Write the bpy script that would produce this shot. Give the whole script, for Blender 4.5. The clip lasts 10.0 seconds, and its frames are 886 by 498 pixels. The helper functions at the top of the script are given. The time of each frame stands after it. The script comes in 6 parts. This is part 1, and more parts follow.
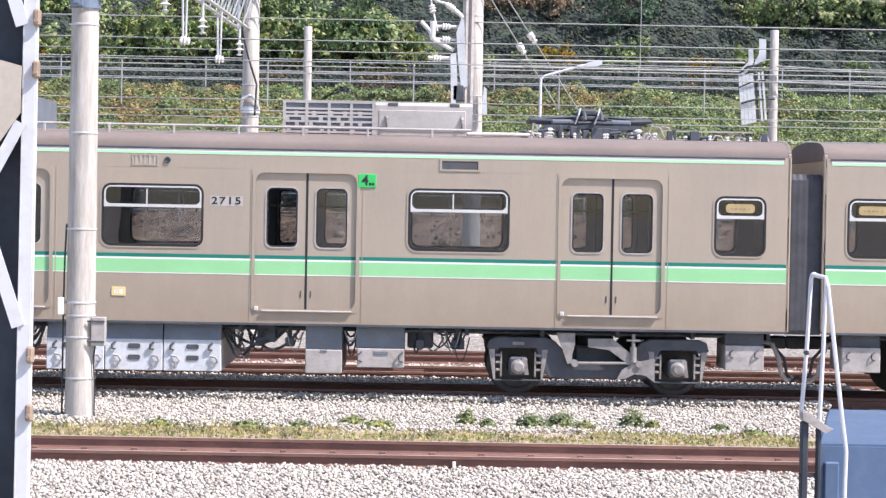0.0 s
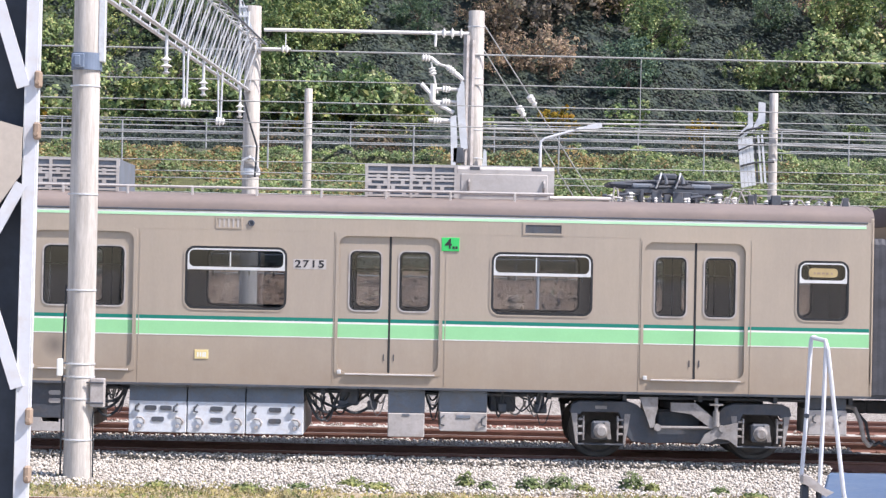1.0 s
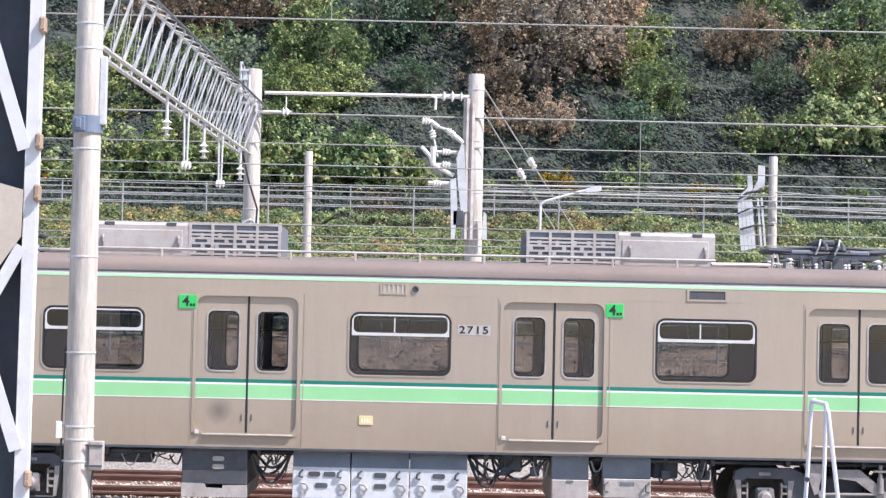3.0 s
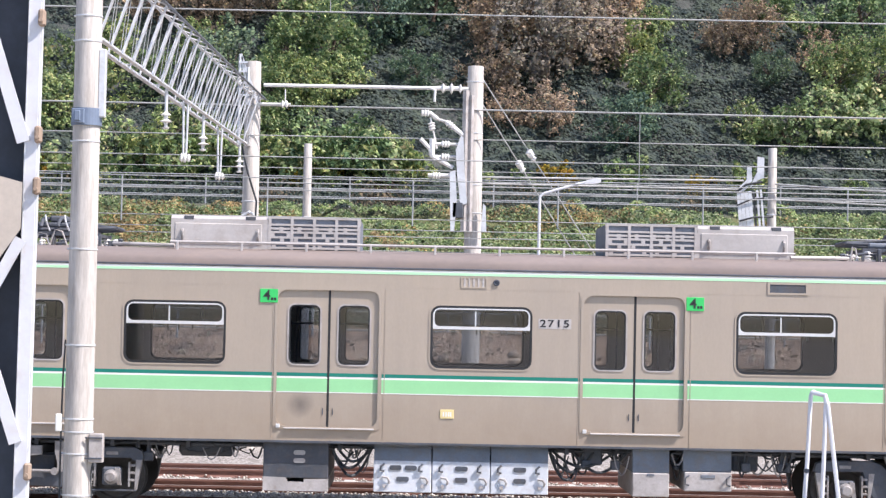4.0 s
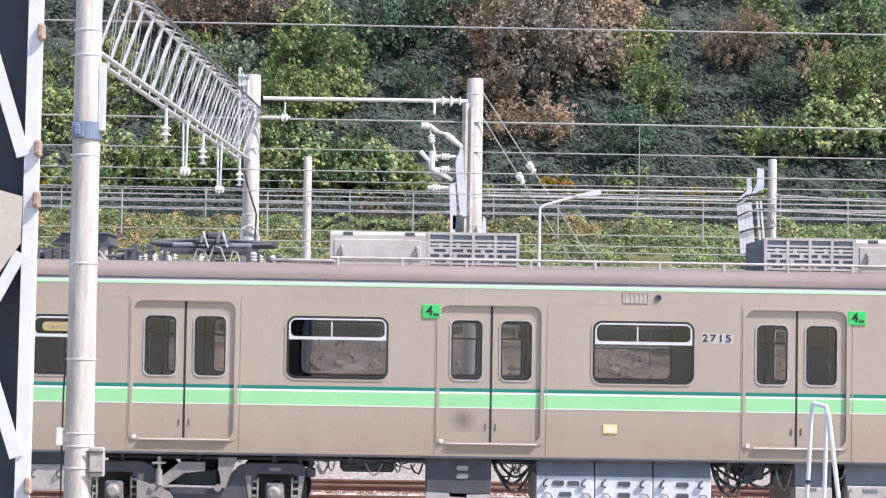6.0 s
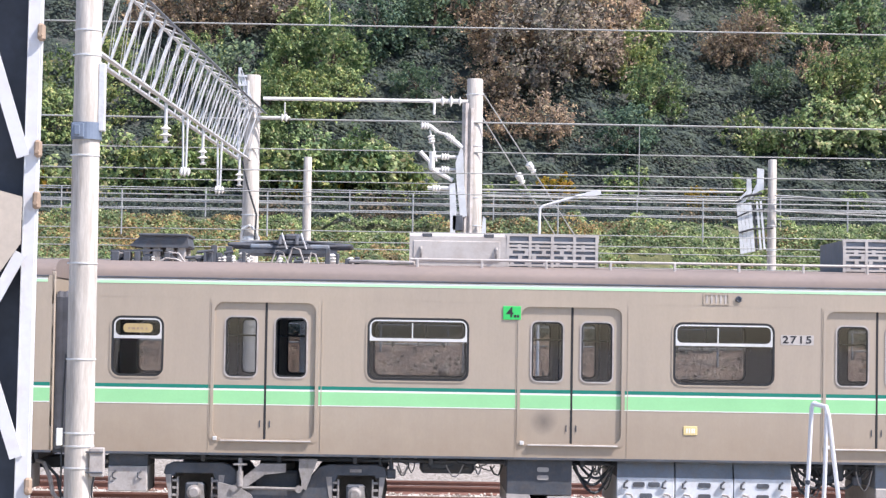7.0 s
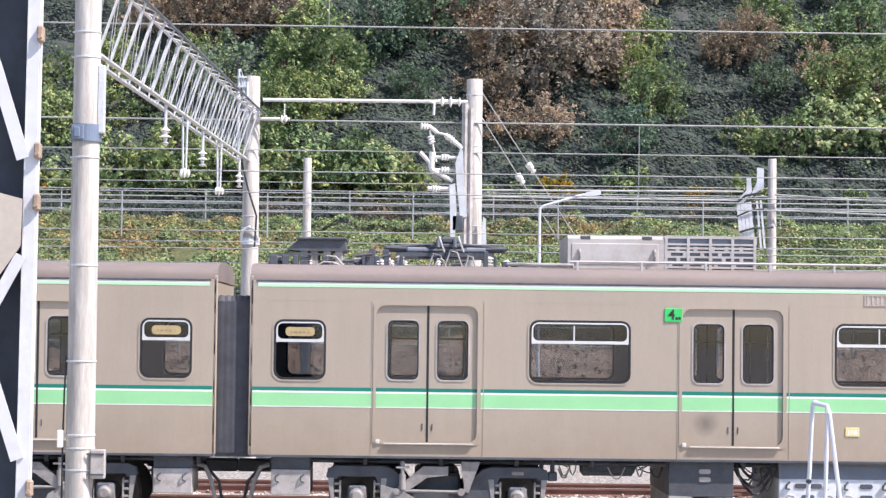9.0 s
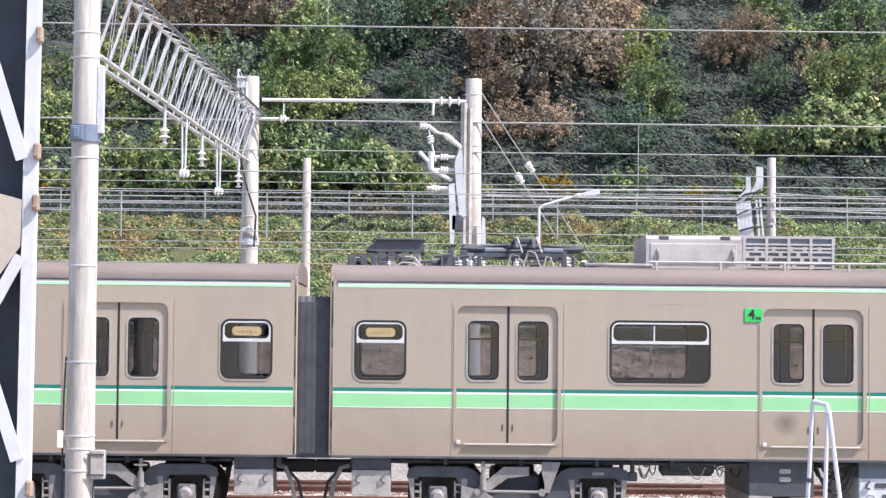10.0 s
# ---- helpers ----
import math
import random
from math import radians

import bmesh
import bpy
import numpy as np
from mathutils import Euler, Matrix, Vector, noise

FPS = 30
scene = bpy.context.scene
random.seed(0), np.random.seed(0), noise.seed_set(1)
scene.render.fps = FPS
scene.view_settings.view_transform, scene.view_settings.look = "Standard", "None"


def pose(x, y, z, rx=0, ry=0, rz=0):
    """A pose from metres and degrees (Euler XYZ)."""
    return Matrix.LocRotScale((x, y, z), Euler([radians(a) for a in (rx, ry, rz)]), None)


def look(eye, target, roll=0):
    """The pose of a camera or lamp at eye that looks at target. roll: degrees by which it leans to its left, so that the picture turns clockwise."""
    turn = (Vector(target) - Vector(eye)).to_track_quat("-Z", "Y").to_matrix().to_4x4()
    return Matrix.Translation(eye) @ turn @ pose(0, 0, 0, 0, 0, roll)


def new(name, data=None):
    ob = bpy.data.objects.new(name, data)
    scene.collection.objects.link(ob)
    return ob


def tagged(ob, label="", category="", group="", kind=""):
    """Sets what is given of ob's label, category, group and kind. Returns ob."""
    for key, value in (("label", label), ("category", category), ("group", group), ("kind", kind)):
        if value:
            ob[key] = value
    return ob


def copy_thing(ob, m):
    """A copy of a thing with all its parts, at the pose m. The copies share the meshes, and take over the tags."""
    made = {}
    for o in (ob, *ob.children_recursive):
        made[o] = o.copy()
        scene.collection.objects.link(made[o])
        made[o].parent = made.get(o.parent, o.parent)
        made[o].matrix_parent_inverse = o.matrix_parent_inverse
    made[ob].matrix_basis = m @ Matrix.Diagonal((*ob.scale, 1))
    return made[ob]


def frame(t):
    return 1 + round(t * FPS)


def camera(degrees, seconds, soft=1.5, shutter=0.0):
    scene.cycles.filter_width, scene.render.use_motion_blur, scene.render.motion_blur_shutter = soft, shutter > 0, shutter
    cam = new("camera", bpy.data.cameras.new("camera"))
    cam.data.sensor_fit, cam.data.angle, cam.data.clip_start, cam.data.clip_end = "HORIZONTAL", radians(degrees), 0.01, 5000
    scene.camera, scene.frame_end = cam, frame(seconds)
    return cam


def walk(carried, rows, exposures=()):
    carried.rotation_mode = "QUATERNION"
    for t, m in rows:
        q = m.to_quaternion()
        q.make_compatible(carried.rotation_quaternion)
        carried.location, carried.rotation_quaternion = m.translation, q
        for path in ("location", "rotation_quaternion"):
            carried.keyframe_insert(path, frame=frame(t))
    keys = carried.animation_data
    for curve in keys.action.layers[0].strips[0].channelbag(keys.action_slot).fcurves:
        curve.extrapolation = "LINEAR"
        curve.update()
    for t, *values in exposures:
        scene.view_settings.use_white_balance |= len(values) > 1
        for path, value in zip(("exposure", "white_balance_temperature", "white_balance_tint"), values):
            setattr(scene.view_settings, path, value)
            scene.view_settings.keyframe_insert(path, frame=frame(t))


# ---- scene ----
# ---------------------------------------------------------------- camera
EYE_Z = 3.0
cam = camera(22.9, 10.0, soft=1.35)
# seconds, yaw, pitch, roll: a hand-held telephoto that only tilts
TURNS = [
    (0.0, -0.69, -1.051, -1.04), (0.1, -0.69, -1.60, -1.02), (0.2, -0.69, -1.68, -1.0), (0.3, -0.69, -1.67, -0.98),
    (0.4, -0.69, -1.50, -0.97), (0.5, -0.695, -1.201, -0.97), (0.6, -0.695, -0.90, -1.0), (0.7, -0.695, -0.66, -1.03),
    (0.8, -0.695, -0.32, -1.07), (0.9, -0.695, 0.06, -1.12), (1.0, -0.697, 0.574, -1.17), (1.1, -0.697, 1.33, -1.25),
    (1.2, -0.697, 1.79, -1.33), (1.3, -0.695, 2.05, -1.40), (1.4, -0.695, 2.17, -1.45), (1.5, -0.694, 2.215, -1.47),
    (2.0, -0.69, 2.166, -1.30), (2.5, -0.696, 2.289, -1.26), (4.0, -0.715, 2.01, -1.15), (4.5, -0.71, 2.025, -1.12),
    (5.0, -0.708, 2.227, -1.03), (5.5, -0.70, 2.32, -0.93), (7.0, -0.704, 2.343, -0.92), (7.5, -0.706, 2.345, -0.86),
    (8.0, -0.702, 2.346, -0.84), (8.5, -0.692, 2.35, -0.90), (9.0, -0.69, 2.357, -0.70), (9.5, -0.705, 2.351, -0.65),
    (10.0, -0.699, 2.348, -0.573)]
walk(cam, [(t, pose(0, 0, EYE_Z, 90 + p, r, y)) for t, y, p, r in TURNS], exposures=[(0.0, 0.55, 6400, 18.5), (0.5, 0.40, 6400, 18.5), (1.0, 0.48, 6400, 18.5), (2.0, 0.55, 6400, 18.5), (5.0, 0.57, 6400, 18.5), (7.0, 0.62, 6400, 18.5), (10.0, 0.60, 6400, 18.5)])

# ---------------------------------------------------------------- light
SUN_SIDE, SUN_UP = 63.0, 53.0      # degrees to the right of straight behind the camera, and above the ground
world = bpy.data.worlds.new("sky")
scene.world = world
world.use_nodes = True
wn = world.node_tree
sky = wn.nodes.new("ShaderNodeTexSky")
sky.sky_type, sky.sun_disc = "NISHITA", False
sky.sun_elevation, sky.sun_rotation = radians(SUN_UP), radians(180 - SUN_SIDE)
wn.nodes["Background"].inputs["Strength"].default_value = 0.15
wn.links.new(sky.outputs[0], wn.nodes["Background"].inputs["Color"])
sun = new("sun", bpy.data.lights.new("sun", "SUN"))
sun.data.energy, sun.data.angle, sun.data.color = 5.0, radians(0.5), (1.0, 0.95, 0.87)
_s = (math.sin(radians(SUN_SIDE)) * math.cos(radians(SUN_UP)), -math.cos(radians(SUN_SIDE)) * math.cos(radians(SUN_UP)), math.sin(radians(SUN_UP)))
sun.matrix_world = look((40 * _s[0], 40 * _s[1], 40 * _s[2]), (0, 0, 0))


# ---------------------------------------------------------------- materials
def nodes_of(name):
    m = bpy.data.materials.new(name)
    m.use_nodes = True
    nt = m.node_tree
    return m, nt, nt.nodes["Principled BSDF"]


def noise_node(nt, scale, detail=6.0, rough=0.6, stretch=None):
    co = nt.nodes.new("ShaderNodeTexCoord")
    n = nt.nodes.new("ShaderNodeTexNoise")
    n.inputs["Scale"].default_value, n.inputs["Detail"].default_value, n.inputs["Roughness"].default_value = scale, detail, rough
    if stretch:
        mp = nt.nodes.new("ShaderNodeMapping")
        mp.inputs["Scale"].default_value = stretch
        nt.links.new(co.outputs["Object"], mp.inputs["Vector"])
        nt.links.new(mp.outputs[0], n.inputs["Vector"])
    else:
        nt.links.new(co.outputs["Object"], n.inputs["Vector"])
    return n


def ramp_node(nt, fac, stops):
    r = nt.nodes.new("ShaderNodeValToRGB")
    el = r.color_ramp.elements
    while len(el) < len(stops):
        el.new(0.5)
    for e, (p, c) in zip(el, stops):
        e.position, e.color = p, (*c, 1)
    nt.links.new(fac, r.inputs["Fac"])
    return r


def mixed(nt, mode, fac, a, b):
    mx = nt.nodes.new("ShaderNodeMix")
    mx.data_type, mx.blend_type = "RGBA", mode
    if isinstance(fac, float):
        mx.inputs["Factor"].default_value = fac
    else:
        nt.links.new(fac, mx.inputs["Factor"])
    nt.links.new(a, mx.inputs[6])
    nt.links.new(b, mx.inputs[7])
    return mx.outputs[2]


def surface(name, color, rough=0.6, metal=0.0, vary=0.25, coarse=1.2, fine=25.0, bump=0.15, stretch=None, dirt=None, dirt_amount=0.5, piece=0.0, step=0.01):
    """Colour that drifts at two scales, with optional dirt and fine relief."""
    m, nt, bs = nodes_of(name)
    big = noise_node(nt, coarse, 5, 0.6, stretch)
    small = noise_node(nt, fine, 8, 0.65, stretch)
    lo, hi = [max(0, c * (1 - vary)) for c in color], [min(1, c * (1 + vary)) for c in color]
    r1 = ramp_node(nt, big.outputs["Fac"], [(0.3, lo), (0.7, hi)])
    r2 = ramp_node(nt, small.outputs["Fac"], [(0.3, [1 - vary * 0.8] * 3), (0.7, [1 + vary * 0.3] * 3)])
    col = mixed(nt, "MULTIPLY", 1.0, r1.outputs[0], r2.outputs[0])
    if dirt:
        dn = noise_node(nt, coarse * 2.3, 9, 0.7, stretch)
        dr = ramp_node(nt, dn.outputs["Fac"], [(0.48, (0, 0, 0)), (0.68, [dirt_amount] * 3)])
        dc = nt.nodes.new("ShaderNodeRGB")
        dc.outputs[0].default_value = (*dirt, 1)
        col = mixed(nt, "MIX", dr.outputs[0], col, dc.outputs[0])
    if piece:
        oi = nt.nodes.new("ShaderNodeObjectInfo")
        pr = ramp_node(nt, oi.outputs["Random"], [(0, [1 - piece] * 3), (1, [1 + piece] * 3)])
        col = mixed(nt, "MULTIPLY", 1.0, col, pr.outputs[0])
    nt.links.new(col, bs.inputs["Base Color"])
    rr = nt.nodes.new("ShaderNodeMapRange")
    rr.inputs["To Min"].default_value, rr.inputs["To Max"].default_value = max(0.02, rough - 0.12), min(1, rough + 0.12)
    nt.links.new(small.outputs["Fac"], rr.inputs["Value"])
    nt.links.new(rr.outputs[0], bs.inputs["Roughness"])
    bs.inputs["Metallic"].default_value = metal
    if bump:
        b = nt.nodes.new("ShaderNodeBump")
        b.inputs["Strength"].default_value, b.inputs["Distance"].default_value = bump, step
        nt.links.new(small.outputs["Fac"], b.inputs["Height"])
        nt.links.new(b.outputs[0], bs.inputs["Normal"])
    return m


def leaf_material(name, stops, shift=0.25, through_light=0.3):
    """Leaves: each its own shade, each plant its own tone, some light through the blade."""
    m, nt, bs = nodes_of(name)
    geo = nt.nodes.new("ShaderNodeNewGeometry")
    r = ramp_node(nt, geo.outputs["Random Per Island"], stops)
    oi = nt.nodes.new("ShaderNodeObjectInfo")
    pr = ramp_node(nt, oi.outputs["Random"], [(0, (1 - shift, 1 - shift * 0.7, 1 - shift)), (1, (1 + shift, 1 + shift * 0.5, 1 - shift * 0.5))])
    col = mixed(nt, "MULTIPLY", 1.0, r.outputs[0], pr.outputs[0])
    # noise paints shaded bluish gaps and warm lit tufts into the leaf colour
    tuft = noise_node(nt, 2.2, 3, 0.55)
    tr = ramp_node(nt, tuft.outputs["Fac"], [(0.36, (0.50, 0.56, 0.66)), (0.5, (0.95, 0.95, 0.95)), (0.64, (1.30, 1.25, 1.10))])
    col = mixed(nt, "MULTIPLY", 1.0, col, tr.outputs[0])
    nt.links.new(col, bs.inputs["Base Color"])
    bs.inputs["Roughness"].default_value = 0.7
    bs.inputs["Specular IOR Level"].default_value = 0.2
    tl = nt.nodes.new("ShaderNodeBsdfTranslucent")
    nt.links.new(col, tl.inputs["Color"])
    mx = nt.nodes.new("ShaderNodeMixShader")
    mx.inputs[0].default_value = through_light
    nt.links.new(bs.outputs[0], mx.inputs[1])
    nt.links.new(tl.outputs[0], mx.inputs[2])
    nt.links.new(mx.outputs[0], nt.nodes["Material Output"].inputs[0])
    return m


def island_material(name, stops, rough=0.85, fine=60):
    m, nt, bs = nodes_of(name)
    geo = nt.nodes.new("ShaderNodeNewGeometry")
    r = ramp_node(nt, geo.outputs["Random Per Island"], stops)
    n = noise_node(nt, fine, 5)
    r2 = ramp_node(nt, n.outputs["Fac"], [(0.3, (0.75, 0.75, 0.75)), (0.7, (1.1, 1.1, 1.1))])
    nt.links.new(mixed(nt, "MULTIPLY", 1.0, r.outputs[0], r2.outputs[0]), bs.inputs["Base Color"])
    bs.inputs["Roughness"].default_value = rough
    return m


def pane_material(name, tint):
    m, nt, bs = nodes_of(name)
    nt.nodes.remove(bs)
    tr, gl = nt.nodes.new("ShaderNodeBsdfTransparent"), nt.nodes.new("ShaderNodeBsdfGlossy")
    tr.inputs["Color"].default_value = (*tint, 1)
    gl.inputs["Roughness"].default_value = 0.02
    fr = nt.nodes.new("ShaderNodeFresnel")
    fr.inputs["IOR"].default_value = 1.75
    mx = nt.nodes.new("ShaderNodeMixShader")
    nt.links.new(fr.outputs[0], mx.inputs[0])
    nt.links.new(tr.outputs[0], mx.inputs[1])
    nt.links.new(gl.outputs[0], mx.inputs[2])
    nt.links.new(mx.outputs[0], nt.nodes["Material Output"].inputs[0])
    return m


def body_material(name, color, low, stain=None):
    """Dull brushed car side: fine vertical soot streaks, and rust dust on the lower panels."""
    m, nt, bs = nodes_of(name)
    streak = noise_node(nt, 3.0, 7, 0.65, (2.2, 1.0, 0.25))
    fine = noise_node(nt, 30.0, 6, 0.6, (1.0, 1.0, 0.5))
    broad = noise_node(nt, 0.5, 4, 0.5)
    r = ramp_node(nt, streak.outputs["Fac"], [(0.3, [c * 0.96 for c in color]), (0.7, [c * 1.03 for c in color])])
    r2 = ramp_node(nt, fine.outputs["Fac"], [(0.35, (0.975, 0.975, 0.975)), (0.65, (1.015, 1.015, 1.015))])
    r3 = ramp_node(nt, broad.outputs["Fac"], [(0.35, (0.95, 0.95, 0.96)), (0.65, (1.03, 1.02, 1.0))])
    col = mixed(nt, "MULTIPLY", 1.0, r.outputs[0], r2.outputs[0])
    col = mixed(nt, "MULTIPLY", 1.0, col, r3.outputs[0])
    co = nt.nodes.new("ShaderNodeTexCoord")
    sp = nt.nodes.new("ShaderNodeSeparateXYZ")
    nt.links.new(co.outputs["Object"], sp.inputs[0])
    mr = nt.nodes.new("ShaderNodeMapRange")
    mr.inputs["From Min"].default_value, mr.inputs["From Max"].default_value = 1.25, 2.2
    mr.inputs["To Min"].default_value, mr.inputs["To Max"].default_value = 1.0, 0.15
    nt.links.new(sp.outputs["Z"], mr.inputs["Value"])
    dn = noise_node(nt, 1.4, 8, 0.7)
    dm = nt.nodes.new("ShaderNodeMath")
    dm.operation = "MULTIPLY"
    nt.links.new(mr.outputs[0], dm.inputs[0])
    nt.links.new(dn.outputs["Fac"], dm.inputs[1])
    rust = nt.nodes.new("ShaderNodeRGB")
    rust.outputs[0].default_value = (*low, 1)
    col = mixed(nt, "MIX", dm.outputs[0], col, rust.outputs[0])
    if stain:                                           # a soot smudge of its own shape
        ds = nt.nodes.new("ShaderNodeVectorMath")
        ds.operation = "DISTANCE"
        ds.inputs[1].default_value = (stain[0], -1.48, stain[1])
        nt.links.new(co.outputs["Object"], ds.inputs[0])
        wob = nt.nodes.new("ShaderNodeMath")
        wob.operation = "MULTIPLY_ADD"
        wob.inputs[1].default_value = 0.22
        nt.links.new(dn.outputs["Fac"], wob.inputs[0])
        nt.links.new(ds.outputs["Value"], wob.inputs[2])
        sr = ramp_node(nt, wob.outputs[0], [(0.12, (0.75, 0.75, 0.75)), (0.34, (0, 0, 0))])
        soot = nt.nodes.new("ShaderNodeRGB")
        soot.outputs[0].default_value = (0.09, 0.085, 0.085, 1)
        col = mixed(nt, "MIX", sr.outputs[0], col, soot.outputs[0])
    nt.links.new(col, bs.inputs["Base Color"])
    bs.inputs["Roughness"].default_value = 0.5
    bs.inputs["Metallic"].default_value = 0.25
    b = nt.nodes.new("ShaderNodeBump")
    b.inputs["Strength"].default_value, b.inputs["Distance"].default_value = 0.08, 0.01
    nt.links.new(fine.outputs["Fac"], b.inputs["Height"])
    nt.links.new(b.outputs[0], bs.inputs["Normal"])
    return m


M = dict(
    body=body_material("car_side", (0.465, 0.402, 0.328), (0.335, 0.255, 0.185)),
    roof=surface("car_roof", (0.205, 0.170, 0.156), 0.85, 0.0, 0.12, 0.8, 14, 0.1, (0.6, 1, 1), (0.25, 0.20, 0.17), 0.5),
    alu=surface("aluminium", (0.80, 0.80, 0.80), 0.35, 0.5, 0.06, 3, 40, 0.04),
    ac=surface("cooler_casing", (0.50, 0.475, 0.455), 0.5, 0.15, 0.10, 1.5, 20, 0.05, dirt=(0.30, 0.24, 0.20), dirt_amount=0.4),
    black=surface("black_rubber", (0.02, 0.022, 0.025), 0.6, 0.0, 0.2, 4, 40, 0.05),
    dark=surface("dark_underframe", (0.080, 0.092, 0.112), 0.65, 0.0, 0.3, 3, 30, 0.15, dirt=(0.11, 0.09, 0.075), dirt_amount=0.5),
    bogie=surface("bogie_paint", (0.072, 0.082, 0.100), 0.6, 0.0, 0.25, 3, 30, 0.12, dirt=(0.12, 0.10, 0.09), dirt_amount=0.5),
    pale=surface("pale_grey_paint", (0.45, 0.425, 0.41), 0.55, 0.0, 0.15, 3, 30, 0.1, dirt=(0.22, 0.17, 0.13), dirt_amount=0.5),
    grime=surface("grimy_grey_paint", (0.31, 0.295, 0.285), 0.65, 0.0, 0.2, 3, 30, 0.1, dirt=(0.14, 0.11, 0.09), dirt_amount=0.6),
    box=surface("white_box_paint", (0.64, 0.68, 0.73), 0.5, 0.0, 0.08, 3, 30, 0.06, dirt=(0.40, 0.34, 0.28), dirt_amount=0.35),
    shroud=surface("grey_blue_shroud", (0.16, 0.19, 0.23), 0.6, 0.0, 0.15, 3, 30, 0.08, dirt=(0.2, 0.16, 0.13), dirt_amount=0.4),
    bellows=surface("bellows_rubber", (0.066, 0.070, 0.084), 0.75, 0.0, 0.25, 4, 40, 0.15),
    green=surface("light_green_film", (0.30, 0.66, 0.33), 0.45, 0.0, 0.05, 1.5, 30, 0.03),
    sooty=body_material("sooty_door", (0.465, 0.402, 0.328), (0.335, 0.255, 0.185), (6.90, 1.78)),
    mint=surface("pale_mint_film", (0.48, 0.82, 0.52), 0.45, 0.0, 0.05, 1.5, 30, 0.03),
    teal=surface("dark_green_film", (0.0, 0.20, 0.15), 0.45, 0.0, 0.08, 1.5, 30, 0.03),
    white=surface("white_film", (0.78, 0.80, 0.76), 0.5, 0.0, 0.04, 2, 30, 0.03),
    sticker=surface("green_sticker", (0.03, 0.55, 0.13), 0.5, 0.0, 0.04, 3, 40, 0.02),
    ink=surface("black_ink", (0.025, 0.025, 0.03), 0.5, 0.0, 0.1, 5, 50, 0.0),
    plate=surface("yellow_plate", (0.75, 0.62, 0.30), 0.5, 0.0, 0.08, 4, 40, 0.03),
    amber=surface("destination_blind", (0.46, 0.36, 0.18), 0.5, 0.0, 0.1, 6, 40, 0.02),
    inside=surface("interior_panel", (0.66, 0.66, 0.64), 0.6, 0.0, 0.08, 2, 20, 0.03),
    seat=surface("seat_cloth", (0.06, 0.10, 0.07), 0.9, 0.0, 0.2, 5, 60, 0.1),
    steel=surface("stainless_pole", (0.7, 0.7, 0.7), 0.25, 0.9, 0.05, 5, 40, 0.02),
    glass=pane_material("tinted_pane", (0.74, 0.76, 0.78)),
    # upper sash tint darkened to carry the dim interior behind it
    smoked=pane_material("dimmed_pane", (0.55, 0.58, 0.63)),
    wheel=surface("wheel_steel", (0.095, 0.088, 0.084), 0.65, 0.2, 0.25, 4, 30, 0.08),
    insul=surface("white_porcelain", (0.78, 0.77, 0.74), 0.3, 0.0, 0.06, 6, 40, 0.02),
    rail=surface("rusty_rail", (0.205, 0.108, 0.088), 0.9, 0.0, 0.25, 2.5, 30, 0.25, (0.4, 1, 1), (0.24, 0.12, 0.09), 0.5),
    railtop=surface("rail_head", (0.44, 0.37, 0.33), 0.5, 0.3, 0.18, 2.0, 30, 0.05, (0.3, 1, 1)),
    concrete=surface("spun_concrete", (0.56, 0.53, 0.49), 0.9, 0.0, 0.27, 1.6, 18, 0.3, (3.0, 3.0, 0.3), (0.33, 0.29, 0.25), 0.7, 0.0, 0.01),
    galv=surface("galvanised_steel", (0.70, 0.72, 0.74), 0.45, 0.3, 0.12, 3, 30, 0.06, dirt=(0.45, 0.42, 0.38), dirt_amount=0.4),
    whitepaint=surface("white_steel_paint", (0.66, 0.68, 0.72), 0.45, 0.0, 0.05, 3, 30, 0.04, dirt=(0.55, 0.48, 0.40), dirt_amount=0.35),
    band=surface("blue_grey_band", (0.20, 0.25, 0.33), 0.5, 0.4, 0.1, 4, 30, 0.04),
    fencing=surface("weathered_railing", (0.40, 0.41, 0.42), 0.6, 0.2, 0.2, 2, 20, 0.05),
    cable=surface("wire", (0.42, 0.43, 0.42), 0.5, 0.3, 0.12, 3, 20, 0.0),
    darkcable=surface("dark_cable", (0.04, 0.045, 0.05), 0.6, 0.0, 0.2, 3, 20, 0.0),
    blue=surface("blue_wagon_paint", (0.095, 0.155, 0.265), 0.4, 0.0, 0.08, 1.6, 20, 0.05, dirt=(0.20, 0.23, 0.30), dirt_amount=0.4),
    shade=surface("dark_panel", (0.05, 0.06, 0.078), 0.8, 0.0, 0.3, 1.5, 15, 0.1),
    brown=surface("brown_clamp", (0.36, 0.27, 0.20), 0.7, 0.1, 0.2, 6, 40, 0.1),
    beige=surface("beige_plate", (0.52, 0.46, 0.39), 0.7, 0.0, 0.1, 4, 30, 0.05),
    bark=surface("bark", (0.10, 0.075, 0.055), 0.9, 0.0, 0.3, 3, 25, 0.5, (2, 2, 0.5)),
)


# ---------------------------------------------------------------- mesh helpers
def part(name, bm, material, parent=None, label="", smooth=False):
    me = bpy.data.meshes.new(name)
    bm.normal_update()
    bm.to_mesh(me)
    bm.free()
    mats = material if isinstance(material, (list, tuple)) else [material]
    for m in mats:
        me.materials.append(M[m] if isinstance(m, str) else m)
    if smooth:
        me.polygons.foreach_set("use_smooth", [True] * len(me.polygons))
    ob = new(name, me)
    ob.parent = parent
    if label:
        tagged(ob, label)
    return ob


def thing(name, m, label, category, group="", kind=""):
    ob = new(name)
    ob.empty_display_size = 0.2
    ob.matrix_basis = m
    return tagged(ob, label, category, group, kind)


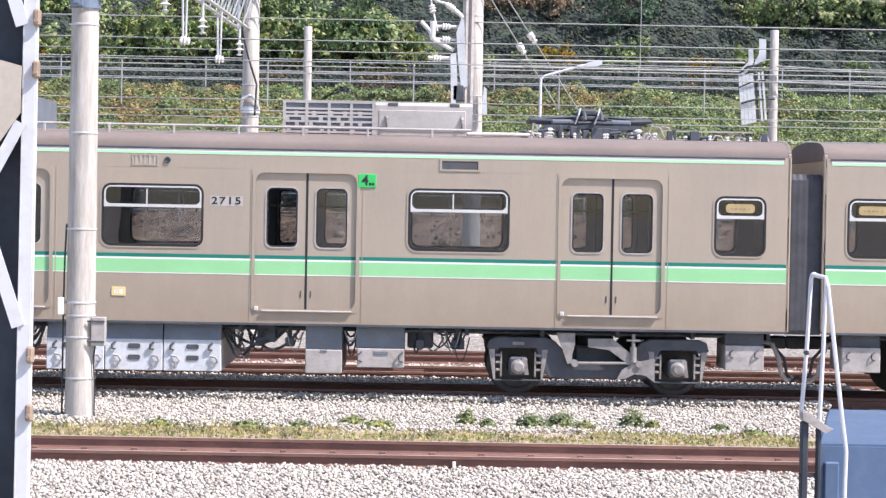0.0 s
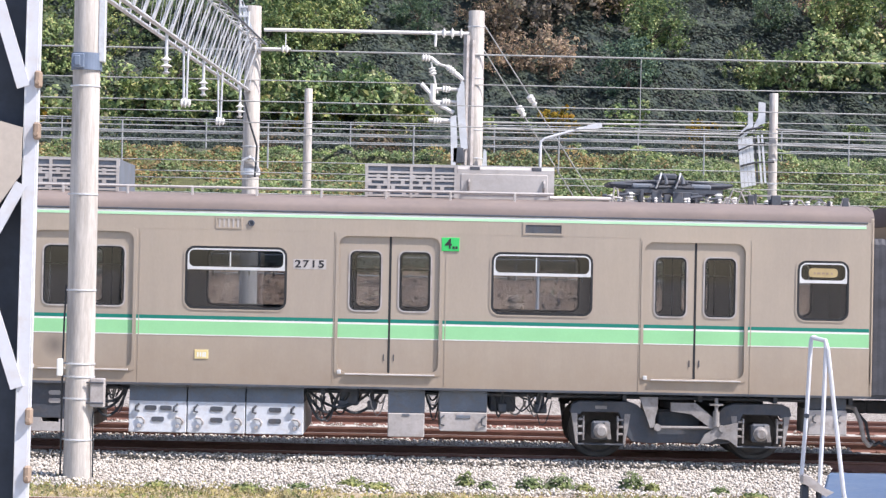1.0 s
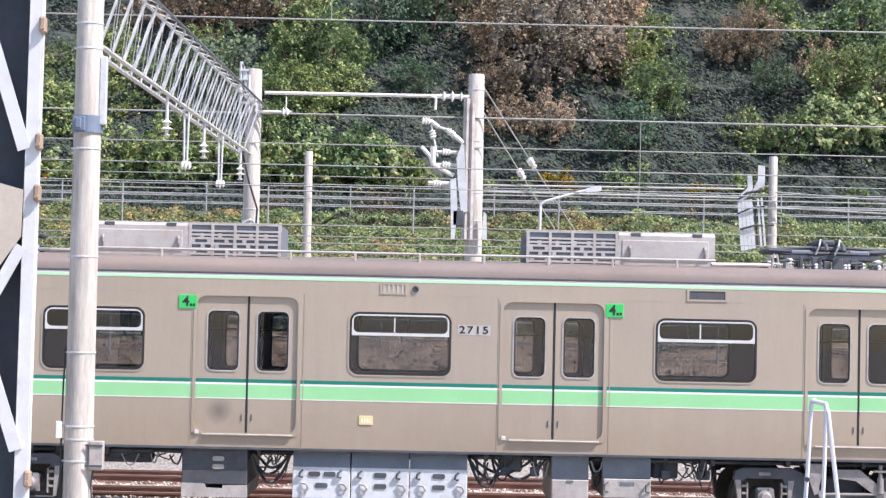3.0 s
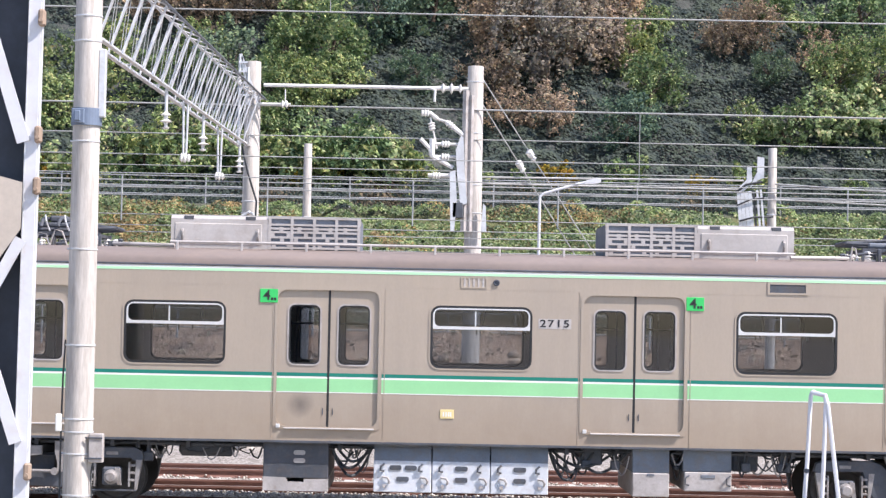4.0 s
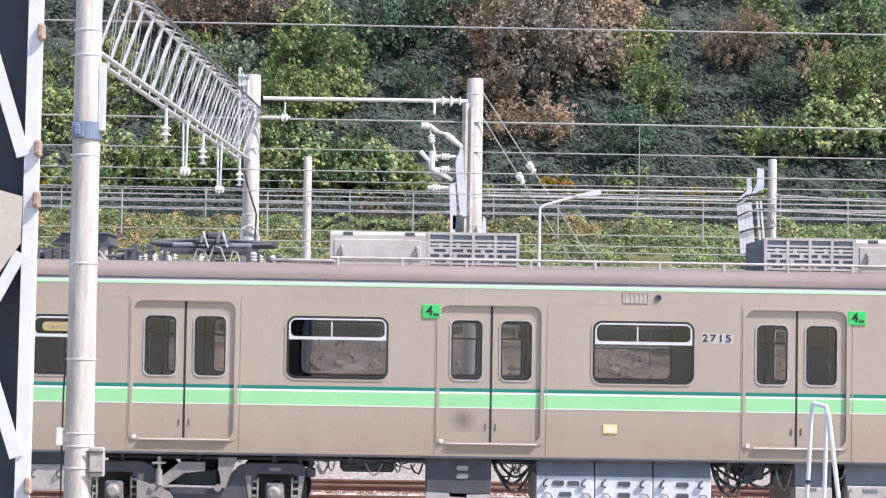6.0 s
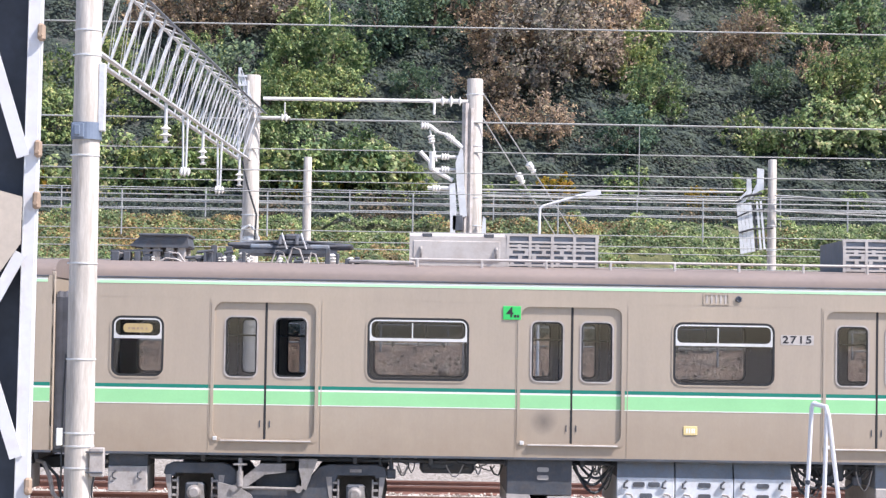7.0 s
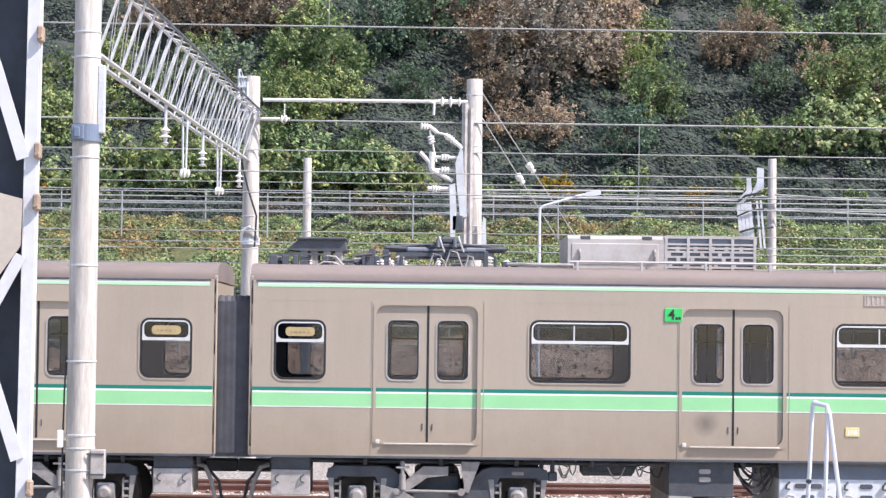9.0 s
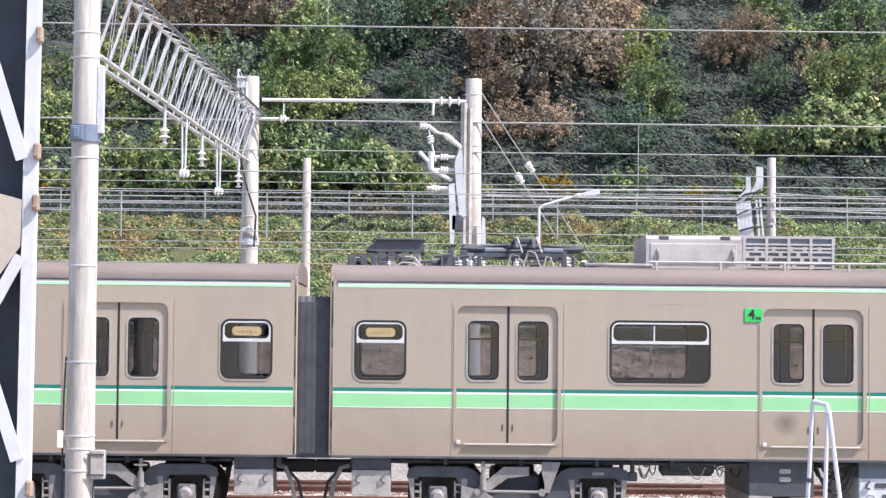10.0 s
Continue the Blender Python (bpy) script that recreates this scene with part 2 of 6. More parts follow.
def box(bm, x0, x1, y0, y1, z0, z1, bevel=0.0, mat=0):
    vs = [bm.verts.new(c) for c in ((x0, y0, z0), (x1, y0, z0), (x1, y1, z0), (x0, y1, z0), (x0, y0, z1), (x1, y0, z1), (x1, y1, z1), (x0, y1, z1))]
    fs = [bm.faces.new([vs[i] for i in f]) for f in ((0, 3, 2, 1), (4, 5, 6, 7), (0, 1, 5, 4), (1, 2, 6, 5), (2, 3, 7, 6), (3, 0, 4, 7))]
    for f in fs:
        f.material_index = mat
    if bevel:
        es = {e for f in fs for e in f.edges}
        bmesh.ops.bevel(bm, geom=list(es), offset=bevel, segments=1, affect="EDGES", clamp_overlap=True, material=-1)
    return bm


def rod(bm, p0, p1, r0, r1=None, seg=10, caps=True):
    """A round bar from p0 to p1."""
    r1 = r0 if r1 is None else r1
    p0, p1 = Vector(p0), Vector(p1)
    d = (p1 - p0).normalized()
    a = d.orthogonal().normalized()
    b = d.cross(a)
    ring = lambda p, r: [bm.verts.new(p + r * (math.cos(2 * math.pi * i / seg) * a + math.sin(2 * math.pi * i / seg) * b)) for i in range(seg)]
    A, B = ring(p0, r0), ring(p1, r1)
    for i in range(seg):
        j = (i + 1) % seg
        bm.faces.new((A[i], A[j], B[j], B[i]))
    if caps:
        bm.faces.new(A[::-1])
        bm.faces.new(B)
    return bm


def tube(bm, pts, r, seg=8):
    """A round bar bent along a line of points."""
    pts = [Vector(p) for p in pts]
    prev, a = None, None
    for k, p in enumerate(pts):
        d = (pts[min(k + 1, len(pts) - 1)] - pts[max(k - 1, 0)]).normalized()
        a = d.orthogonal().normalized() if a is None else (a - a.dot(d) * d).normalized()
        b = d.cross(a)
        ring = [bm.verts.new(p + r * (math.cos(2 * math.pi * i / seg) * a + math.sin(2 * math.pi * i / seg) * b)) for i in range(seg)]
        if prev:
            for i in range(seg):
                j = (i + 1) % seg
                bm.faces.new((prev[i], prev[j], ring[j], ring[i]))
        else:
            bm.faces.new(ring[::-1])
        prev = ring
    bm.faces.new(prev)
    return bm


def lathe(bm, axis0, axis, profile, seg=16):
    """Rings of (distance along, radius) round an axis."""
    p0, d = Vector(axis0), Vector(axis).normalized()
    a = d.orthogonal().normalized()
    b = d.cross(a)
    prev = None
    for h, r in profile:
        ring = [bm.verts.new(p0 + h * d + r * (math.cos(2 * math.pi * i / seg) * a + math.sin(2 * math.pi * i / seg) * b)) for i in range(seg)]
        if prev:
            for i in range(seg):
                j = (i + 1) % seg
                bm.faces.new((prev[i], prev[j], ring[j], ring[i]))
        else:
            bm.faces.new(ring[::-1])
        prev = ring
    bm.faces.new(prev)
    return bm


def bar(bm, p0, p1, w, h, up=(0, 0, 1)):
    """A square bar from p0 to p1."""
    p0, p1 = Vector(p0), Vector(p1)
    d = (p1 - p0).normalized()
    s = d.cross(Vector(up))
    s = s.normalized() if s.length > 1e-4 else d.orthogonal().normalized()
    u = s.cross(d)
    vs = [bm.verts.new(p + sx * w / 2 * s + su * h / 2 * u) for p in (p0, p1) for sx, su in ((-1, -1), (1, -1), (1, 1), (-1, 1))]
    for f in ((0, 1, 2, 3), (7, 6, 5, 4), (0, 4, 5, 1), (1, 5, 6, 2), (2, 6, 7, 3), (3, 7, 4, 0)):
        bm.faces.new([vs[i] for i in f])
    return bm


def angle_bar(bm, p0, p1, w, t, up=(0, 0, 1)):
    """An L-section bar from p0 to p1."""
    p0, p1 = Vector(p0), Vector(p1)
    d = (p1 - p0).normalized()
    s = d.cross(Vector(up))
    s = s.normalized() if s.length > 1e-4 else d.orthogonal().normalized()
    u = s.cross(d)
    bar(bm, p0 + s * w / 2, p1 + s * w / 2, w, t, u)
    bar(bm, p0 + u * w / 2, p1 + u * w / 2, t, w, u)
    return bm


def rounded(x0, x1, z0, z1, r, n=5):
    """A rounded rectangle, counter-clockwise."""
    out = []
    for cx, cz, a0 in ((x1 - r, z1 - r, 0), (x0 + r, z1 - r, 90), (x0 + r, z0 + r, 180), (x1 - r, z0 + r, 270)):
        out += [(cx + r * math.cos(radians(a0 + 90 * i / n)), cz + r * math.sin(radians(a0 + 90 * i / n))) for i in range(n + 1)]
    return out


def slab(bm, outline, holes, y0, y1):
    """An upright panel in x and z with openings right through it, from y0 to y1."""
    edges = []
    for loop in [outline] + list(holes):
        vs = [bm.verts.new((x, y0, z)) for x, z in loop]
        edges += [bm.edges.new((vs[i], vs[(i + 1) % len(vs)])) for i in range(len(vs))]
    fs = [f for f in bmesh.ops.triangle_fill(bm, use_beauty=True, edges=edges, normal=(0, -1, 0))["geom"] if isinstance(f, bmesh.types.BMFace)]
    ex = bmesh.ops.extrude_face_region(bm, geom=fs)["geom"]
    bmesh.ops.translate(bm, verts=[v for v in ex if isinstance(v, bmesh.types.BMVert)], vec=(0, y1 - y0, 0))
    bmesh.ops.recalc_face_normals(bm, faces=bm.faces[:])
    return bm


def extruded(bm, outline, axis, a0, a1):
    """A closed outline in the plane across an axis ('x' or 'y'), drawn out from a0 to a1."""
    at = (lambda p, a: (a, p[0], p[1])) if axis == "x" else (lambda p, a: (p[0], a, p[1]))
    A, B = [bm.verts.new(at(p, a0)) for p in outline], [bm.verts.new(at(p, a1)) for p in outline]
    n = len(outline)
    for i in range(n):
        bm.faces.new((A[i], A[(i + 1) % n], B[(i + 1) % n], B[i]))
    bm.faces.new(A[::-1])
    bm.faces.new(B)
    bmesh.ops.recalc_face_normals(bm, faces=bm.faces[:])
    return bm


def B():
    return bmesh.new()


def mesh_of(name, verts, faces, material, smooth=False):
    """One mesh from arrays of vertices and of faces with equal corners."""
    me = bpy.data.meshes.new(name)
    n, k = faces.shape
    me.vertices.add(len(verts))
    me.vertices.foreach_set("co", np.ascontiguousarray(verts, np.float32).ravel())
    me.loops.add(n * k)
    me.loops.foreach_set("vertex_index", np.ascontiguousarray(faces, np.int32).ravel())
    me.polygons.add(n)
    me.polygons.foreach_set("loop_start", np.arange(0, n * k, k, dtype=np.int32))
    if smooth:
        me.polygons.foreach_set("use_smooth", np.ones(n, bool))
    me.update(calc_edges=True)
    me.validate()
    me.materials.append(M[material] if isinstance(material, str) else material)
    return me


def scatter(rng, base_v, base_f, at, size, flat=1.0, normals=None, tilt=1.0):
    """Copies of a small form at many places, each turned and sized at random."""
    n = len(at)
    q = rng.normal(size=(n, 4))
    if normals is not None:
        ax = normals + tilt * rng.normal(size=(n, 3)) * 0.5
        ax /= np.linalg.norm(ax, axis=1, keepdims=True)
        h = rng.normal(size=(n, 3))
        e1 = np.cross(ax, h)
        e1 /= np.linalg.norm(e1, axis=1, keepdims=True)
        R = np.stack([e1, np.cross(ax, e1), ax], 2)
    else:
        q /= np.linalg.norm(q, axis=1, keepdims=True)
        w, x, y, z = q.T
        R = np.stack([np.stack([1 - 2 * (y * y + z * z), 2 * (x * y - w * z), 2 * (x * z + w * y)], 1),
                      np.stack([2 * (x * y + w * z), 1 - 2 * (x * x + z * z), 2 * (y * z - w * x)], 1),
                      np.stack([2 * (x * z - w * y), 2 * (y * z + w * x), 1 - 2 * (x * x + y * y)], 1)], 1)
    v = np.einsum("nij,kj->nki", R, base_v) * np.asarray(size).reshape(-1, 1, 1)
    v[:, :, 2] *= flat
    v += at[:, None, :]
    f = (base_f[None] + (np.arange(n) * len(base_v))[:, None, None]).reshape(-1, base_f.shape[1])
    return v.reshape(-1, 3), f


LEAF_V = np.array([(0, -0.5, 0), (0.33, 0.02, 0.06), (0, 0.55, -0.04), (-0.33, 0.02, 0.06)])
LEAF_F = np.array([(0, 1, 2, 3)])
CUBE_F = np.array([(0, 3, 2, 1), (4, 5, 6, 7), (0, 1, 5, 4), (1, 2, 6, 5), (2, 3, 7, 6), (3, 0, 4, 7)])
CUBE_V = np.array([(-.5, -.45, -.4), (.5, -.3, -.5), (.42, .5, -.38), (-.38, .4, -.46), (-.4, -.36, .42), (.3, -.5, .36), (.5, .34, .5), (-.5, .46, .32)])

# ---------------------------------------------------------------- ground
RAIL_TOP = 0.17
TRACKS = [18.90, 25.78, 34.66, 38.57, 42.90]      # middle of each track, metres ahead of the camera


def terrain(x, y):
    """Height of the ground: a level yard, a bank, a path, and a wooded hill."""
    if y < 56.5:
        z = 0.0
    elif y < 70:
        z = 6.75 * (y - 56.5) / 13.5
    elif y < 74:
        z = 6.75 + 0.03 * (y - 70)
    elif y < 160:
        z = 6.87 + 0.72 * (y - 74)
    else:
        z = 68.8
    if y > 57:
        k = min(1, (y - 57) / 4) * (0.15 if 69.5 < y < 74.5 else 1.0)
        z += k * (0.45 * noise.noise((x * 0.25, y * 0.3, 1.3)) + 0.16 * noise.noise((x * 0.9, y * 0.9, 4.1)))
    return z


def ground_material():
    m, nt, bs = nodes_of("yard_and_bank")
    co = nt.nodes.new("ShaderNodeTexCoord")
    sp = nt.nodes.new("ShaderNodeSeparateXYZ")
    nt.links.new(co.outputs["Object"], sp.inputs[0])
    stone = nt.nodes.new("ShaderNodeTexVoronoi")
    stone.inputs["Scale"].default_value = 17
    nt.links.new(co.outputs["Object"], stone.inputs["Vector"])
    sc = ramp_node(nt, stone.outputs["Color"], [(0.1, (0.28, 0.26, 0.235)), (0.9, (0.62, 0.585, 0.54))])
    # shade in the gaps between stones, darkened into the gravel colour
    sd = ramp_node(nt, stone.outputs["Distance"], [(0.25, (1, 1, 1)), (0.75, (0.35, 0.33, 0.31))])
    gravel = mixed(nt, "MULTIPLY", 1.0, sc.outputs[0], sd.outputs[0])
    n1 = noise_node(nt, 1.1, 8, 0.7)
    litter = ramp_node(nt, n1.outputs["Fac"], [(0.34, (0.10, 0.07, 0.05)), (0.5, (0.26, 0.17, 0.115)), (0.66, (0.44, 0.32, 0.225))])
    n2 = noise_node(nt, 2.5, 8, 0.7)
    grass = ramp_node(nt, n2.outputs["Fac"], [(0.3, (0.05, 0.055, 0.025)), (0.55, (0.12, 0.13, 0.05)), (0.72, (0.24, 0.20, 0.11))])
    # path and hill soil coloured dark to hold the shade under the trees
    shaded_soil = ramp_node(nt, n2.outputs["Fac"], [(0.3, (0.045, 0.052, 0.050)), (0.7, (0.085, 0.090, 0.080))])

    def step_at(z0, z1, out):
        mr = nt.nodes.new("ShaderNodeMapRange")
        mr.inputs["From Min"].default_value, mr.inputs["From Max"].default_value = z0, z1
        nt.links.new(sp.outputs[out], mr.inputs["Value"])
        return mr.outputs[0]
    # a strip of bare tan earth between two of the tracks, with ragged edges
    ad = nt.nodes.new("ShaderNodeMath")
    ad.operation = "SUBTRACT"
    nt.links.new(sp.outputs["Y"], ad.inputs[0])
    ad.inputs[1].default_value = 28.6
    ab = nt.nodes.new("ShaderNodeMath")
    ab.operation = "ABSOLUTE"
    nt.links.new(ad.outputs[0], ab.inputs[0])
    wb = nt.nodes.new("ShaderNodeMath")
    wb.operation = "MULTIPLY_ADD"
    wb.inputs[1].default_value = 1.6
    nt.links.new(n1.outputs["Fac"], wb.inputs[0])
    nt.links.new(ab.outputs[0], wb.inputs[2])
    mr = nt.nodes.new("ShaderNodeMapRange")
    mr.inputs["From Min"].default_value, mr.inputs["From Max"].default_value = 1.5, 2.1
    nt.links.new(wb.outputs[0], mr.inputs["Value"])
    earth = ramp_node(nt, n2.outputs["Fac"], [(0.3, (0.30, 0.235, 0.15)), (0.7, (0.50, 0.42, 0.30))])
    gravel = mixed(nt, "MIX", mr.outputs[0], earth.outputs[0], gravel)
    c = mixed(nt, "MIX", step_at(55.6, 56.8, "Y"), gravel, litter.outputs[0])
    c = mixed(nt, "MIX", step_at(2.9, 3.9, "Z"), c, grass.outputs[0])
    c = mixed(nt, "MIX", step_at(69.6, 70.1, "Y"), c, shaded_soil.outputs[0])
    nt.links.new(c, bs.inputs["Base Color"])
    bs.inputs["Roughness"].default_value = 0.95
    b = nt.nodes.new("ShaderNodeBump")
    b.inputs["Strength"].default_value, b.inputs["Distance"].default_value = 0.8, 0.04
    nt.links.new(stone.outputs["Distance"], b.inputs["Height"])
    b.invert = True
    nt.links.new(b.outputs[0], bs.inputs["Normal"])
    return m


def build_ground():
    xs = [-900, -400, -150, -60] + [-30 + i for i in range(61)] + [60, 150, 400, 900]
    ys = [-900, -300, -80, -10, 5, 15, 30, 45, 55] + [56 + 0.7 * i for i in range(52)] + [95, 100, 108, 116, 125, 135, 145, 160, 200, 400, 1200]
    v = np.array([(x, y, terrain(x, y)) for y in ys for x in xs])
    nx = len(xs)
    f = np.array([(j * nx + i, j * nx + i + 1, (j + 1) * nx + i + 1, (j + 1) * nx + i) for j in range(len(ys) - 1) for i in range(nx - 1)])
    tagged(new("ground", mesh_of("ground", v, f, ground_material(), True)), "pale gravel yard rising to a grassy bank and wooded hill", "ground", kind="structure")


build_ground()

M["stone"] = island_material("ballast_stone", [(0.0, (0.30, 0.27, 0.235)), (0.3, (0.46, 0.425, 0.375)), (0.7, (0.60, 0.56, 0.50)), (1.0, (0.72, 0.68, 0.62))])


def ballast(x0, x1, y0, y1, n, seed, lift=0.0):
    rng = np.random.default_rng(seed)
    at = np.stack([rng.uniform(x0, x1, n), rng.uniform(y0, y1, n), rng.uniform(-0.03, 0.05, n) + lift], 1)
    v, f = scatter(rng, CUBE_V, CUBE_F, at, rng.uniform(0.017, 0.042, n), 0.9)
    tagged(new("ballast", mesh_of("ballast", v, f, "stone")), "loose pale grey crushed stone between the tracks", "ballast", kind="stuff")


ballast(-4.4, 4.6, 19.4, 25.1, 62000, 11)
ballast(-5.8, 6.2, 29.3, 33.85, 44000, 12)
ballast(-6.0, 6.4, 33.3, 33.84, 9000, 15, 0.075)
ballast(-7, 7.5, 36.2, 37.75, 12000, 13, 0.05)
ballast(-7.5, 8, 38.0, 45.5, 9000, 14)

# rails: head, web and foot drawn out along the yard
HALF_RAIL = [(0.036, 0.17), (0.036, 0.135), (0.012, 0.122), (0.009, 0.05), (0.02, 0.03), (0.066, 0.016), (0.066, 0.0)]


def rail_mesh():
    bm = B()
    outline = HALF_RAIL + [(-a, b) for a, b in reversed(HALF_RAIL)]
    extruded(bm, outline, "x", -70, 70)
    for f in bm.faces:
        c = f.calc_center_median()
        f.material_index = 1 if c.z > 0.165 and abs(f.normal.z) > 0.5 else 0
    return bm


def fishplate(bm):
    box(bm, -0.28, 0.28, -0.035, -0.012, 0.045, 0.115, 0.006)
    for k in (-0.2, -0.07, 0.07, 0.2):
        rod(bm, (k, -0.034, 0.08), (k, -0.055, 0.08), 0.016, seg=6)


def track(y, joint):
    t = thing("railway_track", pose(0, y, 0), "rusty steel rails laid in pale ballast", "track", "tracks", "structure")
    for s in (-1, 1):
        r = part("rail", rail_mesh(), ["rail", "railtop"], t)
        r.location = (0, s * 0.7535, 0)
        if joint is not None:
            bm = B()
            fishplate(bm)
            p = part("fishplate", bm, "rail", r, "bolted rail joint plate")
            p.location = (joint, 0, 0)
        bm = B()
        for i in range(48):
            box(bm, -14.2 + i * 0.6, -14.12 + i * 0.6, -0.10, -0.066, 0.0, 0.05, 0.01)
        part("rail_clips", bm, "rail", r)
    bm = B()
    for i in range(60):
        x = -18 + i * 0.6
        box(bm, x - 0.11, x + 0.11, -1.2, 1.2, -0.16, 0.012, 0.01)
    part("sleepers", bm, "concrete", t, "concrete sleepers sunk in stone")


for ty, tj in zip(TRACKS, (None, None, None, -0.1, 6.0)):
    track(ty, tj)

bm = B()
box(bm, 0.415, 0.455, -0.085, -0.02, 0.03, 0.11, 0.006)
p = part("rail_marker", bm, "white")
p.matrix_basis = pose(0.045, TRACKS[1] - 0.7535, 0)
tagged(p, "small white marker clipped to the rail web", "marker")


# ---------------------------------------------------------------- train
CAR_L, SIDE, Z_LOW, Z_EAVE = 19.25, 1.56, 1.22, 3.86
DOORS = [2.68, 7.31, 11.94, 16.57]
WINDOWS = [4.98, 9.61, 14.24]
ENDS = [0.745, 18.505]
UC = CAR_L / 2


def door_loop(u):
    return rounded(u - 0.78, u + 0.75, 1.44, 3.50, 0.14)


def side_wall_mesh():
    bm = B()
    holes = [door_loop(u) for u in DOORS] + [rounded(u - 0.77, u + 0.77, 2.355, 3.305, 0.14) for u in WINDOWS] + [rounded(u - 0.395, u + 0.395, 2.36, 3.27, 0.13) for u in ENDS]
    slab(bm, [(0, Z_LOW), (CAR_L, Z_LOW), (CAR_L, Z_EAVE), (0, Z_EAVE)], holes, -SIDE, -SIDE + 0.075)
    return bm


def ring(bm, outer, inner, y0, y1):
    slab(bm, outer, [inner], y0, y1)


def saloon_window(parent, u, half, z0, z1, sign=False):
    y = -SIDE
    bm = B()
    ring(bm, rounded(u - half, u + half, z0, z1, 0.14), rounded(u - half + 0.035, u + half - 0.035, z0 + 0.035, z1 - 0.035, 0.11), y - 0.008, y + 0.05)
    w = part("window", bm, "black", parent, "black rubber window surround")
    bm = B()
    ring(bm, rounded(u - half - 0.022, u + half + 0.022, z0 - 0.022, z1 + 0.022, 0.16), rounded(u - half, u + half, z0, z1, 0.14), y - 0.010, y + 0.01)
    part("trim", bm, "body", w)
    zb = z0 + (z1 - z0) * 0.625
    a, b = u - half + 0.035, u + half - 0.035
    bm = B()
    outer = [(a, zb)] + [p for p in reversed(rounded(a, b, z0, z1 - 0.035, 0.11)[:12]) if p[1] > zb] + [(b, zb)]
    inner_pts = rounded(a + 0.024, b - 0.024, zb + 0.046, z1 - 0.058, 0.075)
    slab(bm, outer, [inner_pts], y - 0.012, y + 0.03)
    part("window_frame", bm, "alu", w, "bright aluminium upper sash")
    bm = B()
    slab(bm, rounded(a + 0.02, b - 0.02, zb + 0.04, z1 - 0.052, 0.075), [], y + 0.012, y + 0.016)
    part("upper_pane", bm, "smoked", w)
    if not sign:
        bm = B()
        box(bm, u - 0.10, u - 0.08, y + 0.0, y + 0.03, zb + 0.05, z1 - 0.08)
        part("sash_bar", bm, "alu", w)
    bm = B()
    slab(bm, rounded(a - 0.01, b + 0.01, z0 + 0.03, zb + 0.01, 0.09), [], y + 0.022, y + 0.026)
    part("lower_pane", bm, "glass", w)
    if sign:
        bm = B()
        # moved in front of the upper pane so it shows clearly from the camera
        slab(bm, rounded(u - 0.22, u + 0.22, zb + 0.09, z1 - 0.115, 0.055), [], y + 0.003, y + 0.009)
        s = part("destination_sign", bm, "amber", w, "amber destination blind set in front of the pane")
        bm = B()
        for k, wd in ((-0.13, 0.03), (-0.07, 0.05), (0.0, 0.04), (0.06, 0.04), (0.13, 0.03)):
            box(bm, u + k - wd / 2, u + k + wd / 2, y + 0.0, y + 0.004, zb + 0.135, zb + 0.165)
        part("lettering", bm, "brown", s)


def door_pair(parent, u):
    y = -SIDE
    bm = B()
    ring(bm, rounded(u - 0.825, u + 0.80, 1.40, 3.55, 0.07), door_loop(u), y - 0.012, y + 0.02)
    part("door_frame", bm, "body", parent)
    bm = B()
    box(bm, u - 0.66, u + 0.70, y - 0.05, y - 0.005, 1.40, 1.425, 0.006)
    part("door_sill", bm, "ac", parent)
    bm = B()
    box(bm, u - 0.775, u - 0.715, y - 0.03, y - 0.01, 1.415, 1.475, 0.006)
    part("sill_stop", bm, "alu", parent)
    for s in (-1, 1):
        a, b = (u - 0.82, u - 0.012) if s < 0 else (u + 0.012, u + 0.79)
        wa, wb = (u - 0.61, u - 0.14) if s < 0 else (u + 0.14, u + 0.61)
        bm = B()
        slab(bm, [(a, 1.40), (b, 1.40), (b, 3.55), (a, 3.55)], [rounded(wa, wb, 2.38, 3.275, 0.09)], y + 0.028, y + 0.063)
        leaf = part("door", bm, "sooty" if s < 0 and abs(u - 7.31) < 0.1 else "body", parent, "sliding door leaf with a rounded window")
        bm = B()
        ring(bm, rounded(wa - 0.022, wb + 0.022, 2.358, 3.297, 0.11), rounded(wa, wb, 2.38, 3.275, 0.09), y + 0.018, y + 0.034)
        part("window_frame", bm, "pale", leaf)
        bm = B()
        ring(bm, rounded(wa - 0.001, wb + 0.001, 2.379, 3.276, 0.09), rounded(wa + 0.022, wb - 0.022, 2.402, 3.253, 0.07), y + 0.025, y + 0.056)
        part("gasket", bm, "black", leaf)
        bm = B()
        slab(bm, rounded(wa + 0.01, wb - 0.01, 2.39, 3.265, 0.08), [], y + 0.044, y + 0.048)
        part("pane", bm, "glass", leaf)
        stripes(leaf, a, b, y + 0.0245, y + 0.034)
        bm = B()
        c = u - 0.075 if s < 0 else u + 0.075
        box(bm, c - 0.008, c + 0.008, y + 0.016, y + 0.03, 1.62, 1.72, 0.003)
        part("handle", bm, "dark", leaf)
    bm = B()
    box(bm, u - 0.018, u + 0.018, y + 0.022, y + 0.06, 1.40, 3.55, 0.005)
    part("door_seal", bm, "black", parent)


def stripes(parent, a, b, y0, y1):
    for name, mat, z0, z1 in (("dark_stripe", "teal", 2.195, 2.25), ("white_stripe", "white", 2.165, 2.195), ("green_stripe", "green", 1.965, 2.165), ("pale_stripe", "white", 1.95, 1.965)):
        bm = B()
        box(bm, a, b, y0, y1, z0, z1)
        part(name, bm, mat, parent)


